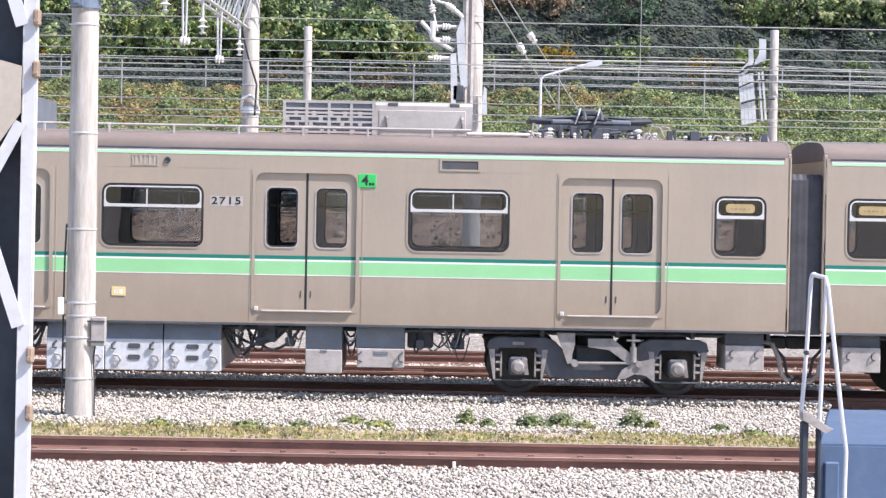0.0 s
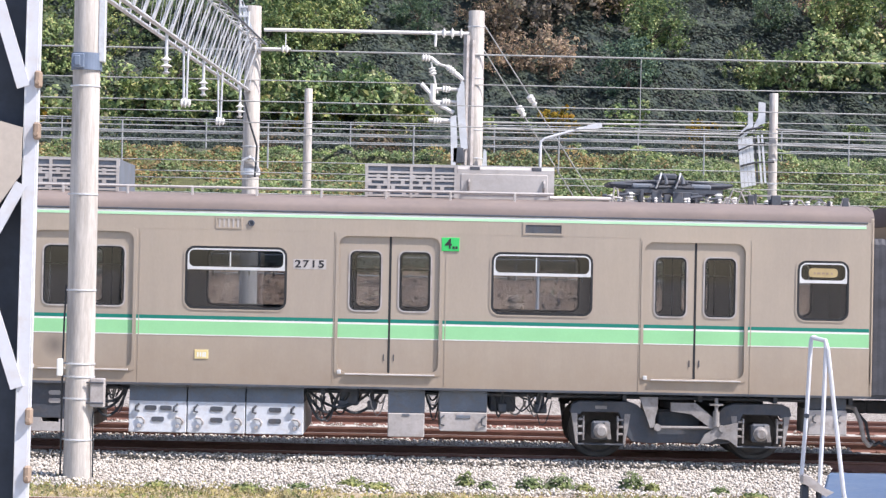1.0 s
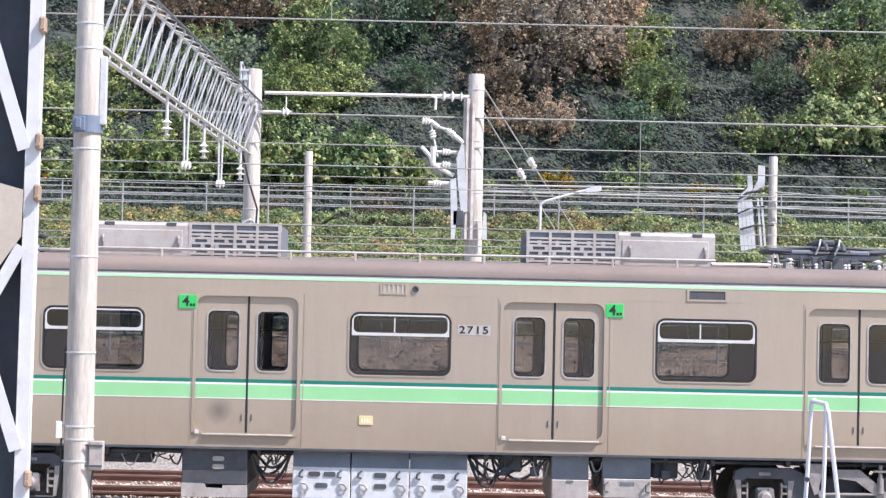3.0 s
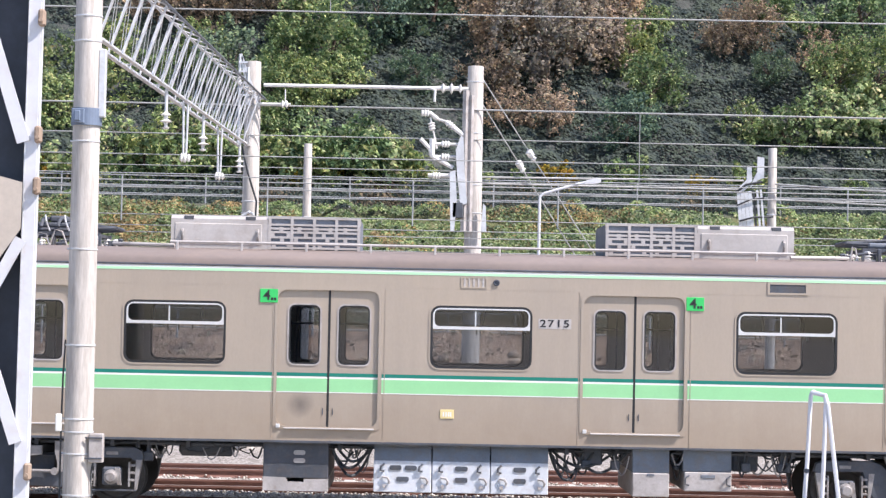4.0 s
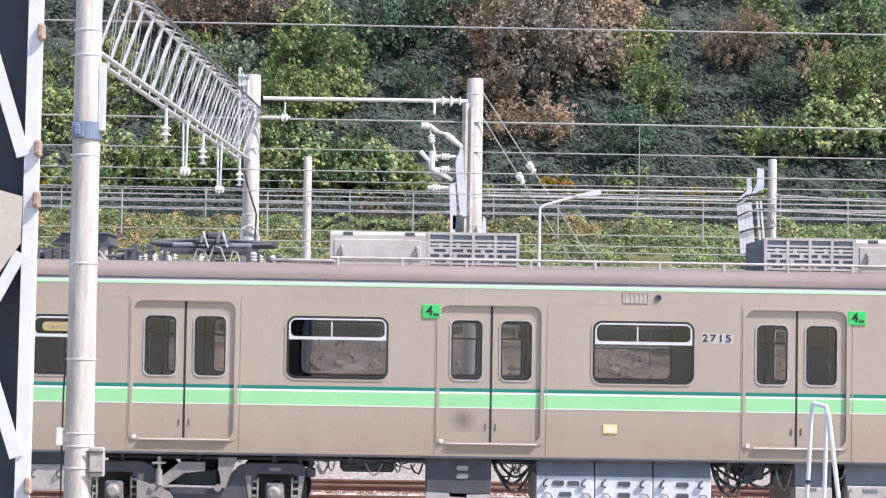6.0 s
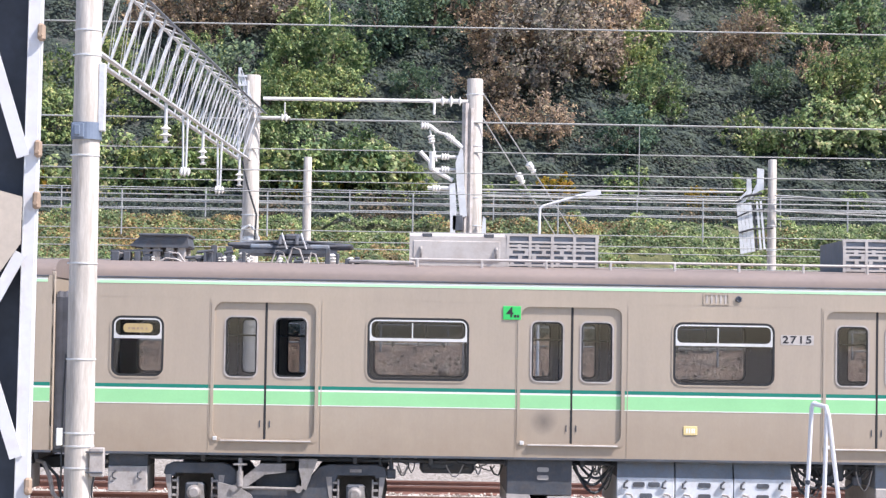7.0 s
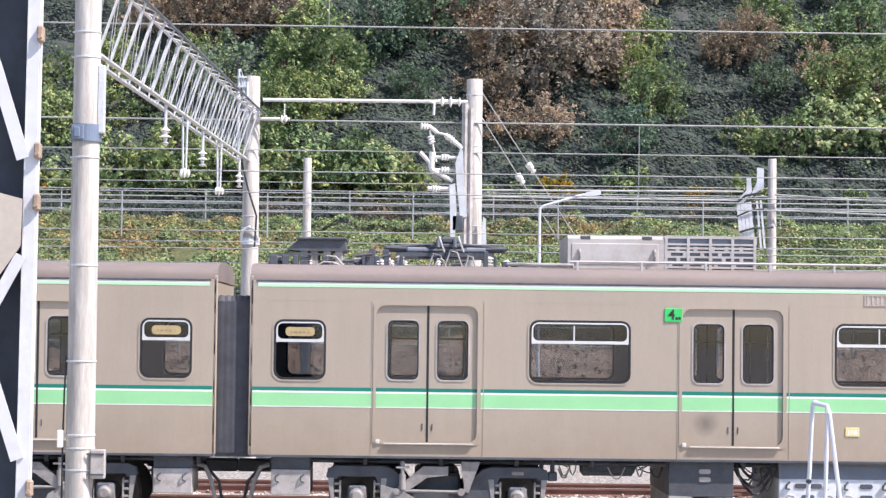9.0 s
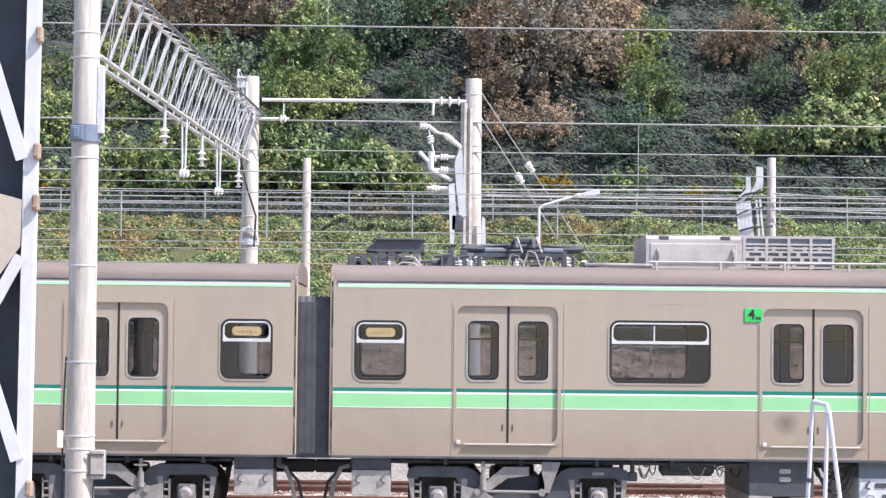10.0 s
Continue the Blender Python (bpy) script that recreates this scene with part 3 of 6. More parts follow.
def car_side(parent):
    """All of one long side, built at the near side."""
    made_before = set(parent.children)
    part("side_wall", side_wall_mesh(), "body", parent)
    y = -SIDE
    cuts = [0.03] + [c for u in DOORS for c in (u - 0.825, u + 0.80)] + [CAR_L - 0.03]
    for i in range(0, len(cuts), 2):
        stripes(parent, cuts[i] + 0.005, cuts[i + 1] - 0.005, y - 0.004, y + 0.01)
    for u in DOORS:
        door_pair(parent, u)
        # raised seams beside each doorway
        for k in (-0.845, 0.845):
            bm = B()
            box(bm, u + k - 0.006, u + k + 0.006, y - 0.006, y + 0.01, Z_LOW, 3.56)
            part("panel_seam", bm, "body", parent)
    for u in WINDOWS:
        saloon_window(parent, u, 0.77, 2.355, 3.305)
    for u in ENDS:
        saloon_window(parent, u, 0.395, 2.36, 3.27, True)
    bm = B()
    box(bm, 0.10, CAR_L - 0.10, y - 0.004, y + 0.01, 3.762, 3.80)
    part("eave_stripe", bm, "mint", parent, "light green line under the roof edge")
    bm = B()
    box(bm, 0.10, CAR_L - 0.10, y - 0.004, y + 0.01, 3.80, 3.832)
    part("eave_stripe", bm, "white", parent)
    bm = B()
    box(bm, 0.08, CAR_L - 0.08, y - 0.014, y + 0.01, 3.838, 3.866, 0.005)
    part("drip_rail", bm, "dark", parent)
    for i in range(0, len(cuts), 2):
        bm = B()
        box(bm, cuts[i], cuts[i + 1], y - 0.0015, y + 0.01, 3.555, 3.562)
        part("panel_seam", bm, "body", parent)
    bm = B()
    box(bm, 0.0, CAR_L, y - 0.004, y + 0.02, Z_LOW - 0.03, Z_LOW + 0.008, 0.003)
    part("sole_bar", bm, "dark", parent)
    return [o for o in parent.children if o not in made_before]


ROOF = [(-1.56, 3.86), (-1.55, 3.94), (-1.50, 4.00), (-1.40, 4.05), (-1.22, 4.09), (-0.95, 4.12), (-0.5, 4.14), (0, 4.15)]


def roof_mesh():
    bm = B()
    prof = ROOF + [(-a, b) for a, b in reversed(ROOF[:-1])]
    extruded(bm, prof + [(1.40, 3.86), (-1.40, 3.86)], "x", 0.0, CAR_L)
    return bm


def shell(parent):
    part("roof", roof_mesh(), "roof", parent, "dusty grey-brown arched roof", True).data.set_sharp_from_angle(angle=radians(40))
    bm = B()
    box(bm, 0.02, CAR_L - 0.02, -1.46, 1.46, 1.20, 1.30)
    part("floor", bm, "dark", parent)
    bm = B()
    box(bm, 0.1, CAR_L - 0.1, -1.46, 1.46, 3.58, 3.62)
    part("lining", bm, "inside", parent)
    for a in (0.0, CAR_L - 0.08):
        bm = B()
        slab(bm, [(-1.47, 1.22), (1.47, 1.22), (1.47, 3.86), (-1.47, 3.86)], [[(-0.45, 1.30), (0.45, 1.30), (0.45, 3.2), (-0.45, 3.2)]], 0, 0.08)
        bmesh.ops.rotate(bm, verts=bm.verts[:], cent=(0, 0, 0), matrix=Matrix.Rotation(radians(90), 3, "Z"))
        bmesh.ops.translate(bm, verts=bm.verts[:], vec=(a + 0.08, 0, 0))
        part("end_wall", bm, "body", parent)
        bm = B()
        e = -0.02 if a == 0 else CAR_L - 0.04
        box(bm, e, e + 0.06, -SIDE + 0.0, -SIDE + 0.07, 1.22, 3.93, 0.012)
        part("corner_post", bm, "body", parent)
        bm = B()
        extruded(bm, [(y, z + 0.006) for y, z in ROOF] + [(-y, z + 0.006) for y, z in reversed(ROOF[:-1])] + [(1.45, 3.84), (-1.45, 3.84)], "x", e + 0.005, e + 0.055)
        part("roof_rim", bm, "roof", parent)


def interior(parent):
    for u in DOORS:
        for k in (-0.62, 0.62):
            bm = B()
            rod(bm, (u + k, -0.9, 1.3), (u + k, -0.9, 3.58), 0.017, seg=8)
            part("grab_pole", bm, "steel", parent)
            bm = B()
            rod(bm, (u + k, 0.9, 1.3), (u + k, 0.9, 3.58), 0.017, seg=8)
            part("grab_pole", bm, "steel", parent)
    for s in (-1, 1):
        for u in WINDOWS:
            bm = B()
            box(bm, u - 1.45, u + 1.45, s * 1.44, s * 0.98, 1.62, 1.74, 0.03)
            box(bm, u - 1.45, u + 1.45, s * 1.44, s * 1.34, 1.74, 2.24, 0.03)
            box(bm, u - 1.40, u + 1.40, s * 1.42, s * 1.10, 1.31, 1.62, 0.02)
            part("bench_seat", bm, "seat", parent)
        bm = B()
        rod(bm, (0.9, s * 1.02, 3.0), (CAR_L - 0.9, s * 1.02, 3.0), 0.015, seg=8)
        for u in WINDOWS:
            for i in range(7):
                x = u - 1.2 + i * 0.4
                rod(bm, (x, s * 1.02, 3.0), (x, s * 1.02, 2.86), 0.012, seg=6)
        part("hand_rail", bm, "steel", parent)


def ac_unit(parent, u0, u1, flip):
    """Roof cooler: half plain casing, half grille with brick-like slots."""
    y0, y1, z0, z1 = -0.98, 0.98, 4.12, 4.625
    mid = u0 + (u1 - u0) * (0.485 if flip else 0.515)
    pa, pb = (mid, u1) if flip else (u0, mid)       # plain half
    ga, gb = (u0, mid) if flip else (mid, u1)       # grille half
    bm = B()
    extruded(bm, [(y0, z0), (y0, z1 - 0.05), (y0 + 0.06, z1), (y1 - 0.06, z1), (y1, z1 - 0.05), (y1, z0)], "x", pa, pb)
    a = part("roof_cooler", bm, "ac", parent, "long grey roof cooling unit")
    bm = B()
    box(bm, pa + 0.06, pb - 0.10, y0 - 0.012, y0 + 0.02, z0 + 0.06, z1 - 0.12, 0.008)
    part("hatch", bm, "ac", a)
    for k in (pa + 0.18, pb - 0.16):
        bm = B()
        tube(bm, [(k, y0 - 0.01, z0 + 0.13), (k, y0 - 0.05, z0 + 0.19), (k, y0 - 0.05, z0 + 0.25), (k, y0 - 0.01, z0 + 0.29)], 0.022, 6)
        part("handle", bm, "grime", a)
    for k in (pa + 0.2, pa + 1.15):
        bm = B()
        box(bm, k, k + 0.15, y0 - 0.004, y0 + 0.05, z1 - 0.062, z1 - 0.008, 0.004)
        part("lifting_lug", bm, "dark", a)
    bm = B()
    box(bm, ga, gb, y0 + 0.03, y1 - 0.03, z0, z1 - 0.01)
    part("grille_box", bm, "shroud", a)
    bm = B()
    for z in (z0 + 0.03, z0 + 0.11, z0 + 0.19, z0 + 0.27, z0 + 0.325):
        box(bm, ga, gb, y0 - 0.002, y0 + 0.02, z - 0.016, z + 0.016)
    for k in (0, 0.25, 0.5, 0.75, 1):
        x = ga + 0.02 + k * (gb - ga - 0.04)
        box(bm, x - 0.022, x + 0.022, y0 - 0.006, y0 + 0.026, z0, z1 - 0.03)
    rng = random.Random(7)
    for row in range(4):
        for i in range(5):
            x = ga + 0.1 + (gb - ga - 0.2) * (i + 0.5 * (row % 2)) / 5 + rng.uniform(-0.04, 0.04)
            box(bm, x - 0.03, x + 0.03, y0 - 0.001, y0 + 0.022, z0 + 0.03 + row * 0.08, z0 + 0.11 + row * 0.08)
    box(bm, ga, gb, y0 - 0.004, y0 + 0.025, z1 - 0.135, z1 - 0.105)
    part("grille", bm, "ac", a, "slotted intake grille")
    bm = B()
    for k in range(5):
        x = ga + k * (gb - ga) / 4
        box(bm, x - 0.01, x + 0.01, y0 + 0.0, y0 + 0.04, z1 - 0.11, z1)
    box(bm, ga, gb, y0 + 0.005, y0 + 0.05, z1 - 0.03, z1)
    part("top_rib", bm, "ac", a)


def insulator(bm, x, y, z, h, r):
    prof, n = [(0, r * 0.6)], 3
    for i in range(n):
        b = h * i / n
        prof += [(b + h * 0.05, r * 0.55), (b + h * 0.12, r), (b + h * 0.22, r * 0.6)]
    prof += [(h, r * 0.55)]
    lathe(bm, (x, y, z), (0, 0, 1), prof, 12)


def pantograph(parent, u, m):
    """A lowered double-arm pantograph on four insulators; m mirrors it."""
    z = 4.13
    at = lambda d: u + m * d
    bm = B()
    for d in (-0.72, 0.66):
        for y in (-0.62, 0.62):
            box(bm, at(d) - 0.12, at(d) + 0.12, y - 0.08, y + 0.08, z - 0.03, z + 0.03, 0.008)
    pg = part("pantograph", bm, "pale", parent, "lowered pantograph with dark folded arms")
    for d in (-0.72, 0.66):
        for y in (-0.62, 0.62):
            bm = B()
            insulator(bm, at(d), y, z + 0.02, 0.14, 0.085)
            part("insulator", bm, "insul", pg)
    bm = B()
    for y in (-0.62, 0.62):
        bar(bm, (at(-0.78), y, z + 0.18), (at(0.74), y, z + 0.18), 0.05, 0.06)
    for d in (-0.72, -0.1, 0.66):
        bar(bm, (at(d), -0.62, z + 0.18), (at(d), 0.62, z + 0.18), 0.05, 0.05)
    box(bm, min(at(-0.45), at(0.42)), max(at(-0.45), at(0.42)), -0.5, 0.5, z + 0.17, z + 0.24, 0.015)
    part("base_frame", bm, "dark", pg)
    for y in (-0.5, 0.5):
        for k in (-1, 1):
            bm = B()
            rod(bm, (at(-0.35 * k), y, z + 0.24), (at(0.95 * k), y * 0.8, z + 0.29), 0.032, seg=8)
            part("lower_arm", bm, "dark", pg)
            bm = B()
            rod(bm, (at(0.95 * k), y * 0.8, z + 0.30), (at(0.1 * k), y * 0.6, z + 0.36), 0.024, seg=8)
            part("upper_arm", bm, "dark", pg)
    for k in (-1, 1):
        bm = B()
        rod(bm, (at(0.95 * k), -0.42, z + 0.295), (at(0.95 * k), 0.42, z + 0.295), 0.03, seg=8)
        part("knuckle", bm, "dark", pg)
        bm = B()
        lathe(bm, (at(0.30 * k), -0.46, z + 0.255), (m * k, 0, 0), [(0, 0.02), (0.02, 0.05), (0.30, 0.05), (0.32, 0.02)], 10)
        part("spring", bm, "shroud", pg)
    bm = B()
    for d in (-0.13, 0.13):
        tube(bm, [(at(d), -0.95, z + 0.27), (at(d), -0.85, z + 0.36), (at(d), -0.6, z + 0.42), (at(d), 0.6, z + 0.42), (at(d), 0.85, z + 0.36), (at(d), 0.95, z + 0.27)], 0.028, 8)
    box(bm, at(0) - 0.26, at(0) + 0.26, -0.5, 0.5, z + 0.29, z + 0.36, 0.02)
    box(bm, at(0.05) - 0.14, at(0.05) + 0.14, -0.45, 0.45, z + 0.36, z + 0.47, 0.03)
    part("pan_head", bm, "dark", pg)
    for d in (-0.08, 0.22):
        bm = B()
        tube(bm, [(at(d - 0.03), -0.7, z + 0.46), (at(d), -0.78, z + 0.36), (at(d + 0.05), -0.74, z + 0.22)], 0.014, 6)
        part("horn", bm, "alu", pg)
    rng = random.Random(5)
    for d in (-1.0, -0.9, 0.95, 1.06):
        bm = B()
        insulator(bm, at(d), rng.uniform(-0.7, -0.3), z, 0.12, 0.06)
        part("terminal", bm, "dark" if rng.random() < 0.5 else "insul", pg)


def roof_gear(parent):
    ac_unit(parent, 4.82, 7.73, False)
    ac_unit(parent, CAR_L - 7.73, CAR_L - 4.82, True)
    pantograph(parent, 2.95, 1)
    pantograph(parent, CAR_L - 2.95, -1)
    # arrester cover with sloping ends
    bm = B()
    extruded(bm, [(0.48, 4.36), (0.66, 4.34), (1.38, 4.34), (1.40, 4.37), (1.37, 4.52), (0.66, 4.52)], "y", -0.75, 0.15)
    box(bm, 0.63, 1.40, -0.80, 0.2, 4.515, 4.555, 0.012)
    c = part("arrester_box", bm, "dark", parent, "grey covered switch box on feet")
    for x in (0.74, 0.90, 1.10, 1.28):
        for ya, yb in ((-0.7, -0.5), (0.0, 0.15)):
            bm = B()
            box(bm, x - 0.06, x + 0.06, ya, yb, 4.09, 4.35, 0.01)
            part("foot", bm, "pale", c)
    bm = B()
    for x, w in ((0.28, 0.12), (0.46, 0.10), (0.62, 0.08), (1.72, 0.14), (1.88, 0.08)):
        box(bm, x - w / 2, x + w / 2, -0.9, -0.6, 4.08, 4.27, 0.01)
    bar(bm, (0.2, -0.8, 4.28), (1.0, -0.8, 4.29), 0.03, 0.03)
    part("bus_bar", bm, "dark", parent)
    for x in (0.22, 0.40, 0.80, 1.65, 1.95):
        bm = B()
        insulator(bm, x, -0.72, 4.09, 0.13, 0.045)
        part("roof_insulator", bm, "insul", parent)
    for x in (CAR_L - 0.5, CAR_L - 0.85, CAR_L - 1.2, CAR_L - 1.5, CAR_L - 1.75):
        bm = B()
        insulator(bm, x, -0.72, 4.09, 0.11, 0.045)
        part("roof_insulator", bm, "insul", parent)
    bm = B()
    bar(bm, (CAR_L - 1.9, -0.72, 4.27), (CAR_L - 0.45, -0.72, 4.27), 0.025, 0.025)
    part("bus_bar", bm, "pale", parent)
    # small fittings crowded round the pantographs
    rng = random.Random(12)
    for base, m in ((0.25, 1), (CAR_L - 0.25, -1)):
        for k in range(52):
            x = base + m * rng.uniform(0.0, 3.7)
            yy, w, h = rng.uniform(-0.95, -0.55), rng.uniform(0.02, 0.08), rng.uniform(0.10, 0.30) if 1.4 < abs(x - base) < 3.6 else rng.uniform(0.08, 0.2)
            bm = B()
            z0 = 4.09
            kind = k % 4
            if kind == 0:
                box(bm, x - w, x + w, yy - 0.04, yy + 0.04, z0, z0 + h, 0.008)
            elif kind == 1:
                insulator(bm, x, yy, z0, 0.12, 0.035)
            elif kind == 2:
                tube(bm, [(x - 2.5 * w, yy, z0 + 0.02), (x - w, yy, z0 + h), (x + w, yy, z0 + h * 0.9), (x + 2.5 * w, yy, z0 + 0.02)], 0.014, 6)
            else:
                rod(bm, (x - 2 * w, yy, z0 + h * 0.6), (x + 2 * w, yy, z0 + h * 0.7), 0.025, seg=8)
                box(bm, x - 0.02, x + 0.02, yy - 0.02, yy + 0.02, z0, z0 + h * 0.7)
            part("roof_fitting", bm, ("dark", "insul", "pale", "dark")[kind], parent)
    # white conduit from each pantograph to the coolers
    for s, a, b in ((1, 3.9, 4.9), (-1, CAR_L - 3.9, CAR_L - 4.9)):
        bm = B()
        tube(bm, [(a, -0.7, 4.17), (a + (b - a) * 0.3, -0.95, 4.165), (b, -1.15, 4.15)], 0.03, 8)
        part("conduit", bm, "ac", parent)
    bm = B()
    rod(bm, (4.84, -1.22, 4.205), (CAR_L - 4.84, -1.22, 4.205), 0.02, seg=8)
    rail_ob = part("roof_rail", bm, "ac", parent, "thin rail on short brackets")
    x = 4.95
    while x < CAR_L - 4.8:
        bm = B()
        box(bm, x - 0.018, x + 0.018, -1.25, -1.19, 4.07, 4.212, 0.005)
        part("bracket", bm, "ac", rail_ob)
        x += 0.985


def bogie(parent, u, m):
    """A dark dropped-centre side frame, axle boxes, light brackets; m mirrors the links."""
    bg = part("bogie", (lambda b: box(b, -0.35, 0.35, -1.2, 1.2, 0.62, 0.95, 0.04))(B()), "bogie", parent, "grey two-axle bogie dusted with brake dirt")
    bg.location = (u, 0, 0)
    half = [(0, 0.70), (-0.42, 0.72), (-0.56, 0.92), (-0.66, 1.02), (-0.80, 1.07), (-1.55, 1.07), (-1.66, 1.02), (-1.69, 0.90), (-1.64, 0.86), (-1.52, 0.86), (-1.50, 0.90), (-0.95, 0.90), (-0.93, 0.86),
            (-0.86, 0.60), (-0.74, 0.46), (-0.45, 0.44), (0, 0.46)]
    full = half + [(-a, b) for a, b in reversed(half[1:-1])]
    for y in (-1.40, 1.26):
        bm = B()
        extruded(bm, full, "y", y, y + 0.14)
        bmesh.ops.bevel(bm, geom=[e for e in bm.edges if abs(e.verts[0].co.y - e.verts[1].co.y) < 1e-5], offset=0.012, segments=1, affect="EDGES")
        part("side_frame", bm, "bogie", bg)
    for ax in (-1.215, 1.215):
        ws = B()
        for s in (-1, 1):
            lathe(ws, (0, s * 0.68, 0), (0, s, 0), [(0, 0.455), (0.03, 0.455), (0.04, 0.43), (0.135, 0.425), (0.135, 0.36), (0.10, 0.33), (0.10, 0.16), (0.16, 0.13), (0.16, 0.08)], 32)
        rod(ws, (0, -1.2, 0), (0, 1.2, 0), 0.075, seg=14)
        w = part("wheelset", ws, "wheel", bg, "worn steel wheels on an axle")
        w.location = (ax, 0, 0.60)
        WHEELS.append(w)
        for y, s in ((-1.47, -1), (1.25, 1)):
            bm = B()
            box(bm, ax - 0.14, ax + 0.14, y, y + 0.22, 0.49, 0.77, 0.03)
            b = part("axle_box", bm, "dark", bg, "grimy dark axle box with a pale round cover")
            bm = B()
            lathe(bm, (ax, y + 0.01, 0.62), (0, -1, 0), [(0, 0.115), (0.02, 0.115), (0.03, 0.09), (0.09, 0.085), (0.11, 0.065)], 20)
            part("axle_cover", bm, "grime", b)
            bm = B()
            extruded(bm, [(ax + 0.05, 0.76), (ax + 0.13, 0.74), (ax + 0.16, 0.50), (ax + 0.10, 0.50)], "y", y - 0.012, y + 0.01)
            part("cover_plate", bm, "grime", b)
            for k in (-1, 1):
                bm = B()
                for z in (0.57, 0.68, 0.79):
                    box(bm, ax + k * 0.295 - 0.05, ax + k * 0.295 + 0.05, y + 0.06, y + 0.2, z - 0.018, z + 0.018, 0.006)
                box(bm, ax + k * 0.26 - 0.012, ax + k * 0.26 + 0.012, y + 0.055, y + 0.2, 0.47, 0.84)
                part("spring_seat", bm, "grime", b)
                bm = B()
                extruded(bm, [(ax + k * 0.36, 0.88), (ax + k * 0.45, 0.88), (ax + k * 0.375, 0.42), (ax + k * 0.345, 0.42)], "y", y + 0.06, y + 0.2)
                part("pedestal", bm, "grime", b)
            bm = B()
            box(bm, ax - 0.36, ax + 0.36, y + 0.06, y + 0.2, 0.40, 0.425, 0.006)
            part("tie_bar", bm, "dark", b)
    y = -1.50
    f = lambda pts: [(m * a, b) for a, b in pts]
    bm = B()
    extruded(bm, f([(-0.64, 1.15), (-0.36, 1.15), (-0.36, 0.98), (-0.40, 0.82), (-0.40, 0.70), (-0.47, 0.68)]), "y", y, y + 0.10)
    part("bracket", bm, "grime", bg, "pale grey hanger bracket")
    bm = B()
    extruded(bm, f([(-0.16, 1.07), (0.22, 1.07), (0.60, 0.76), (0.56, 0.68), (0.44, 0.70), (0.16, 0.90), (-0.16, 0.94)]), "y", y + 0.02, y + 0.12)
    part("lever", bm, "grime", bg)
    bm = B()
    extruded(bm, f([(0.28, 0.45), (0.36, 0.60), (0.52, 0.70), (0.86, 0.78), (0.86, 0.42), (0.72, 0.52), (0.55, 0.54), (0.42, 0.47)]), "y", y + 0.01, y + 0.11)
    part("gusset", bm, "grime", bg)
    bm = B()
    rod(bm, (m * -0.35, y + 0.04, 0.69), (m * 0.5, y + 0.04, 0.70), 0.024, seg=8)
    rod(bm, (m * -0.36, y - 0.02, 0.69), (m * -0.36, y + 0.12, 0.69), 0.055, seg=12)
    rod(bm, (m * 0.62, y - 0.02, 0.69), (m * 0.62, y + 0.1, 0.69), 0.05, seg=12)
    part("link_rod", bm, "grime", bg)
    bm = B()
    rod(bm, (m * 0.53, y + 0.02, 0.72), (m * 0.53, y + 0.02, 0.95), 0.05, seg=12)
    rod(bm, (m * 0.53, y + 0.02, 0.95), (m * 0.53, y + 0.02, 1.15), 0.03, seg=10)
    box(bm, m * 0.53 - 0.10, m * 0.53 + 0.10, y - 0.02, y + 0.1, 1.04, 1.07)
    part("damper", bm, "grime", bg)
    bm = B()
    box(bm, -m * 1.215 - 0.09, -m * 1.215 + 0.09, -1.412, -1.40, 0.95, 1.0, 0.004)
    part("maker_plate", bm, "grime", bg)
    for y in (-0.95, 0.95):
        bm = B()
        lathe(bm, (0, y, 0.92), (0, 0, 1), [(0, 0.24), (0.05, 0.27), (0.14, 0.27), (0.2, 0.24), (0.26, 0.24)], 20)
        part("air_spring", bm, "black", bg)


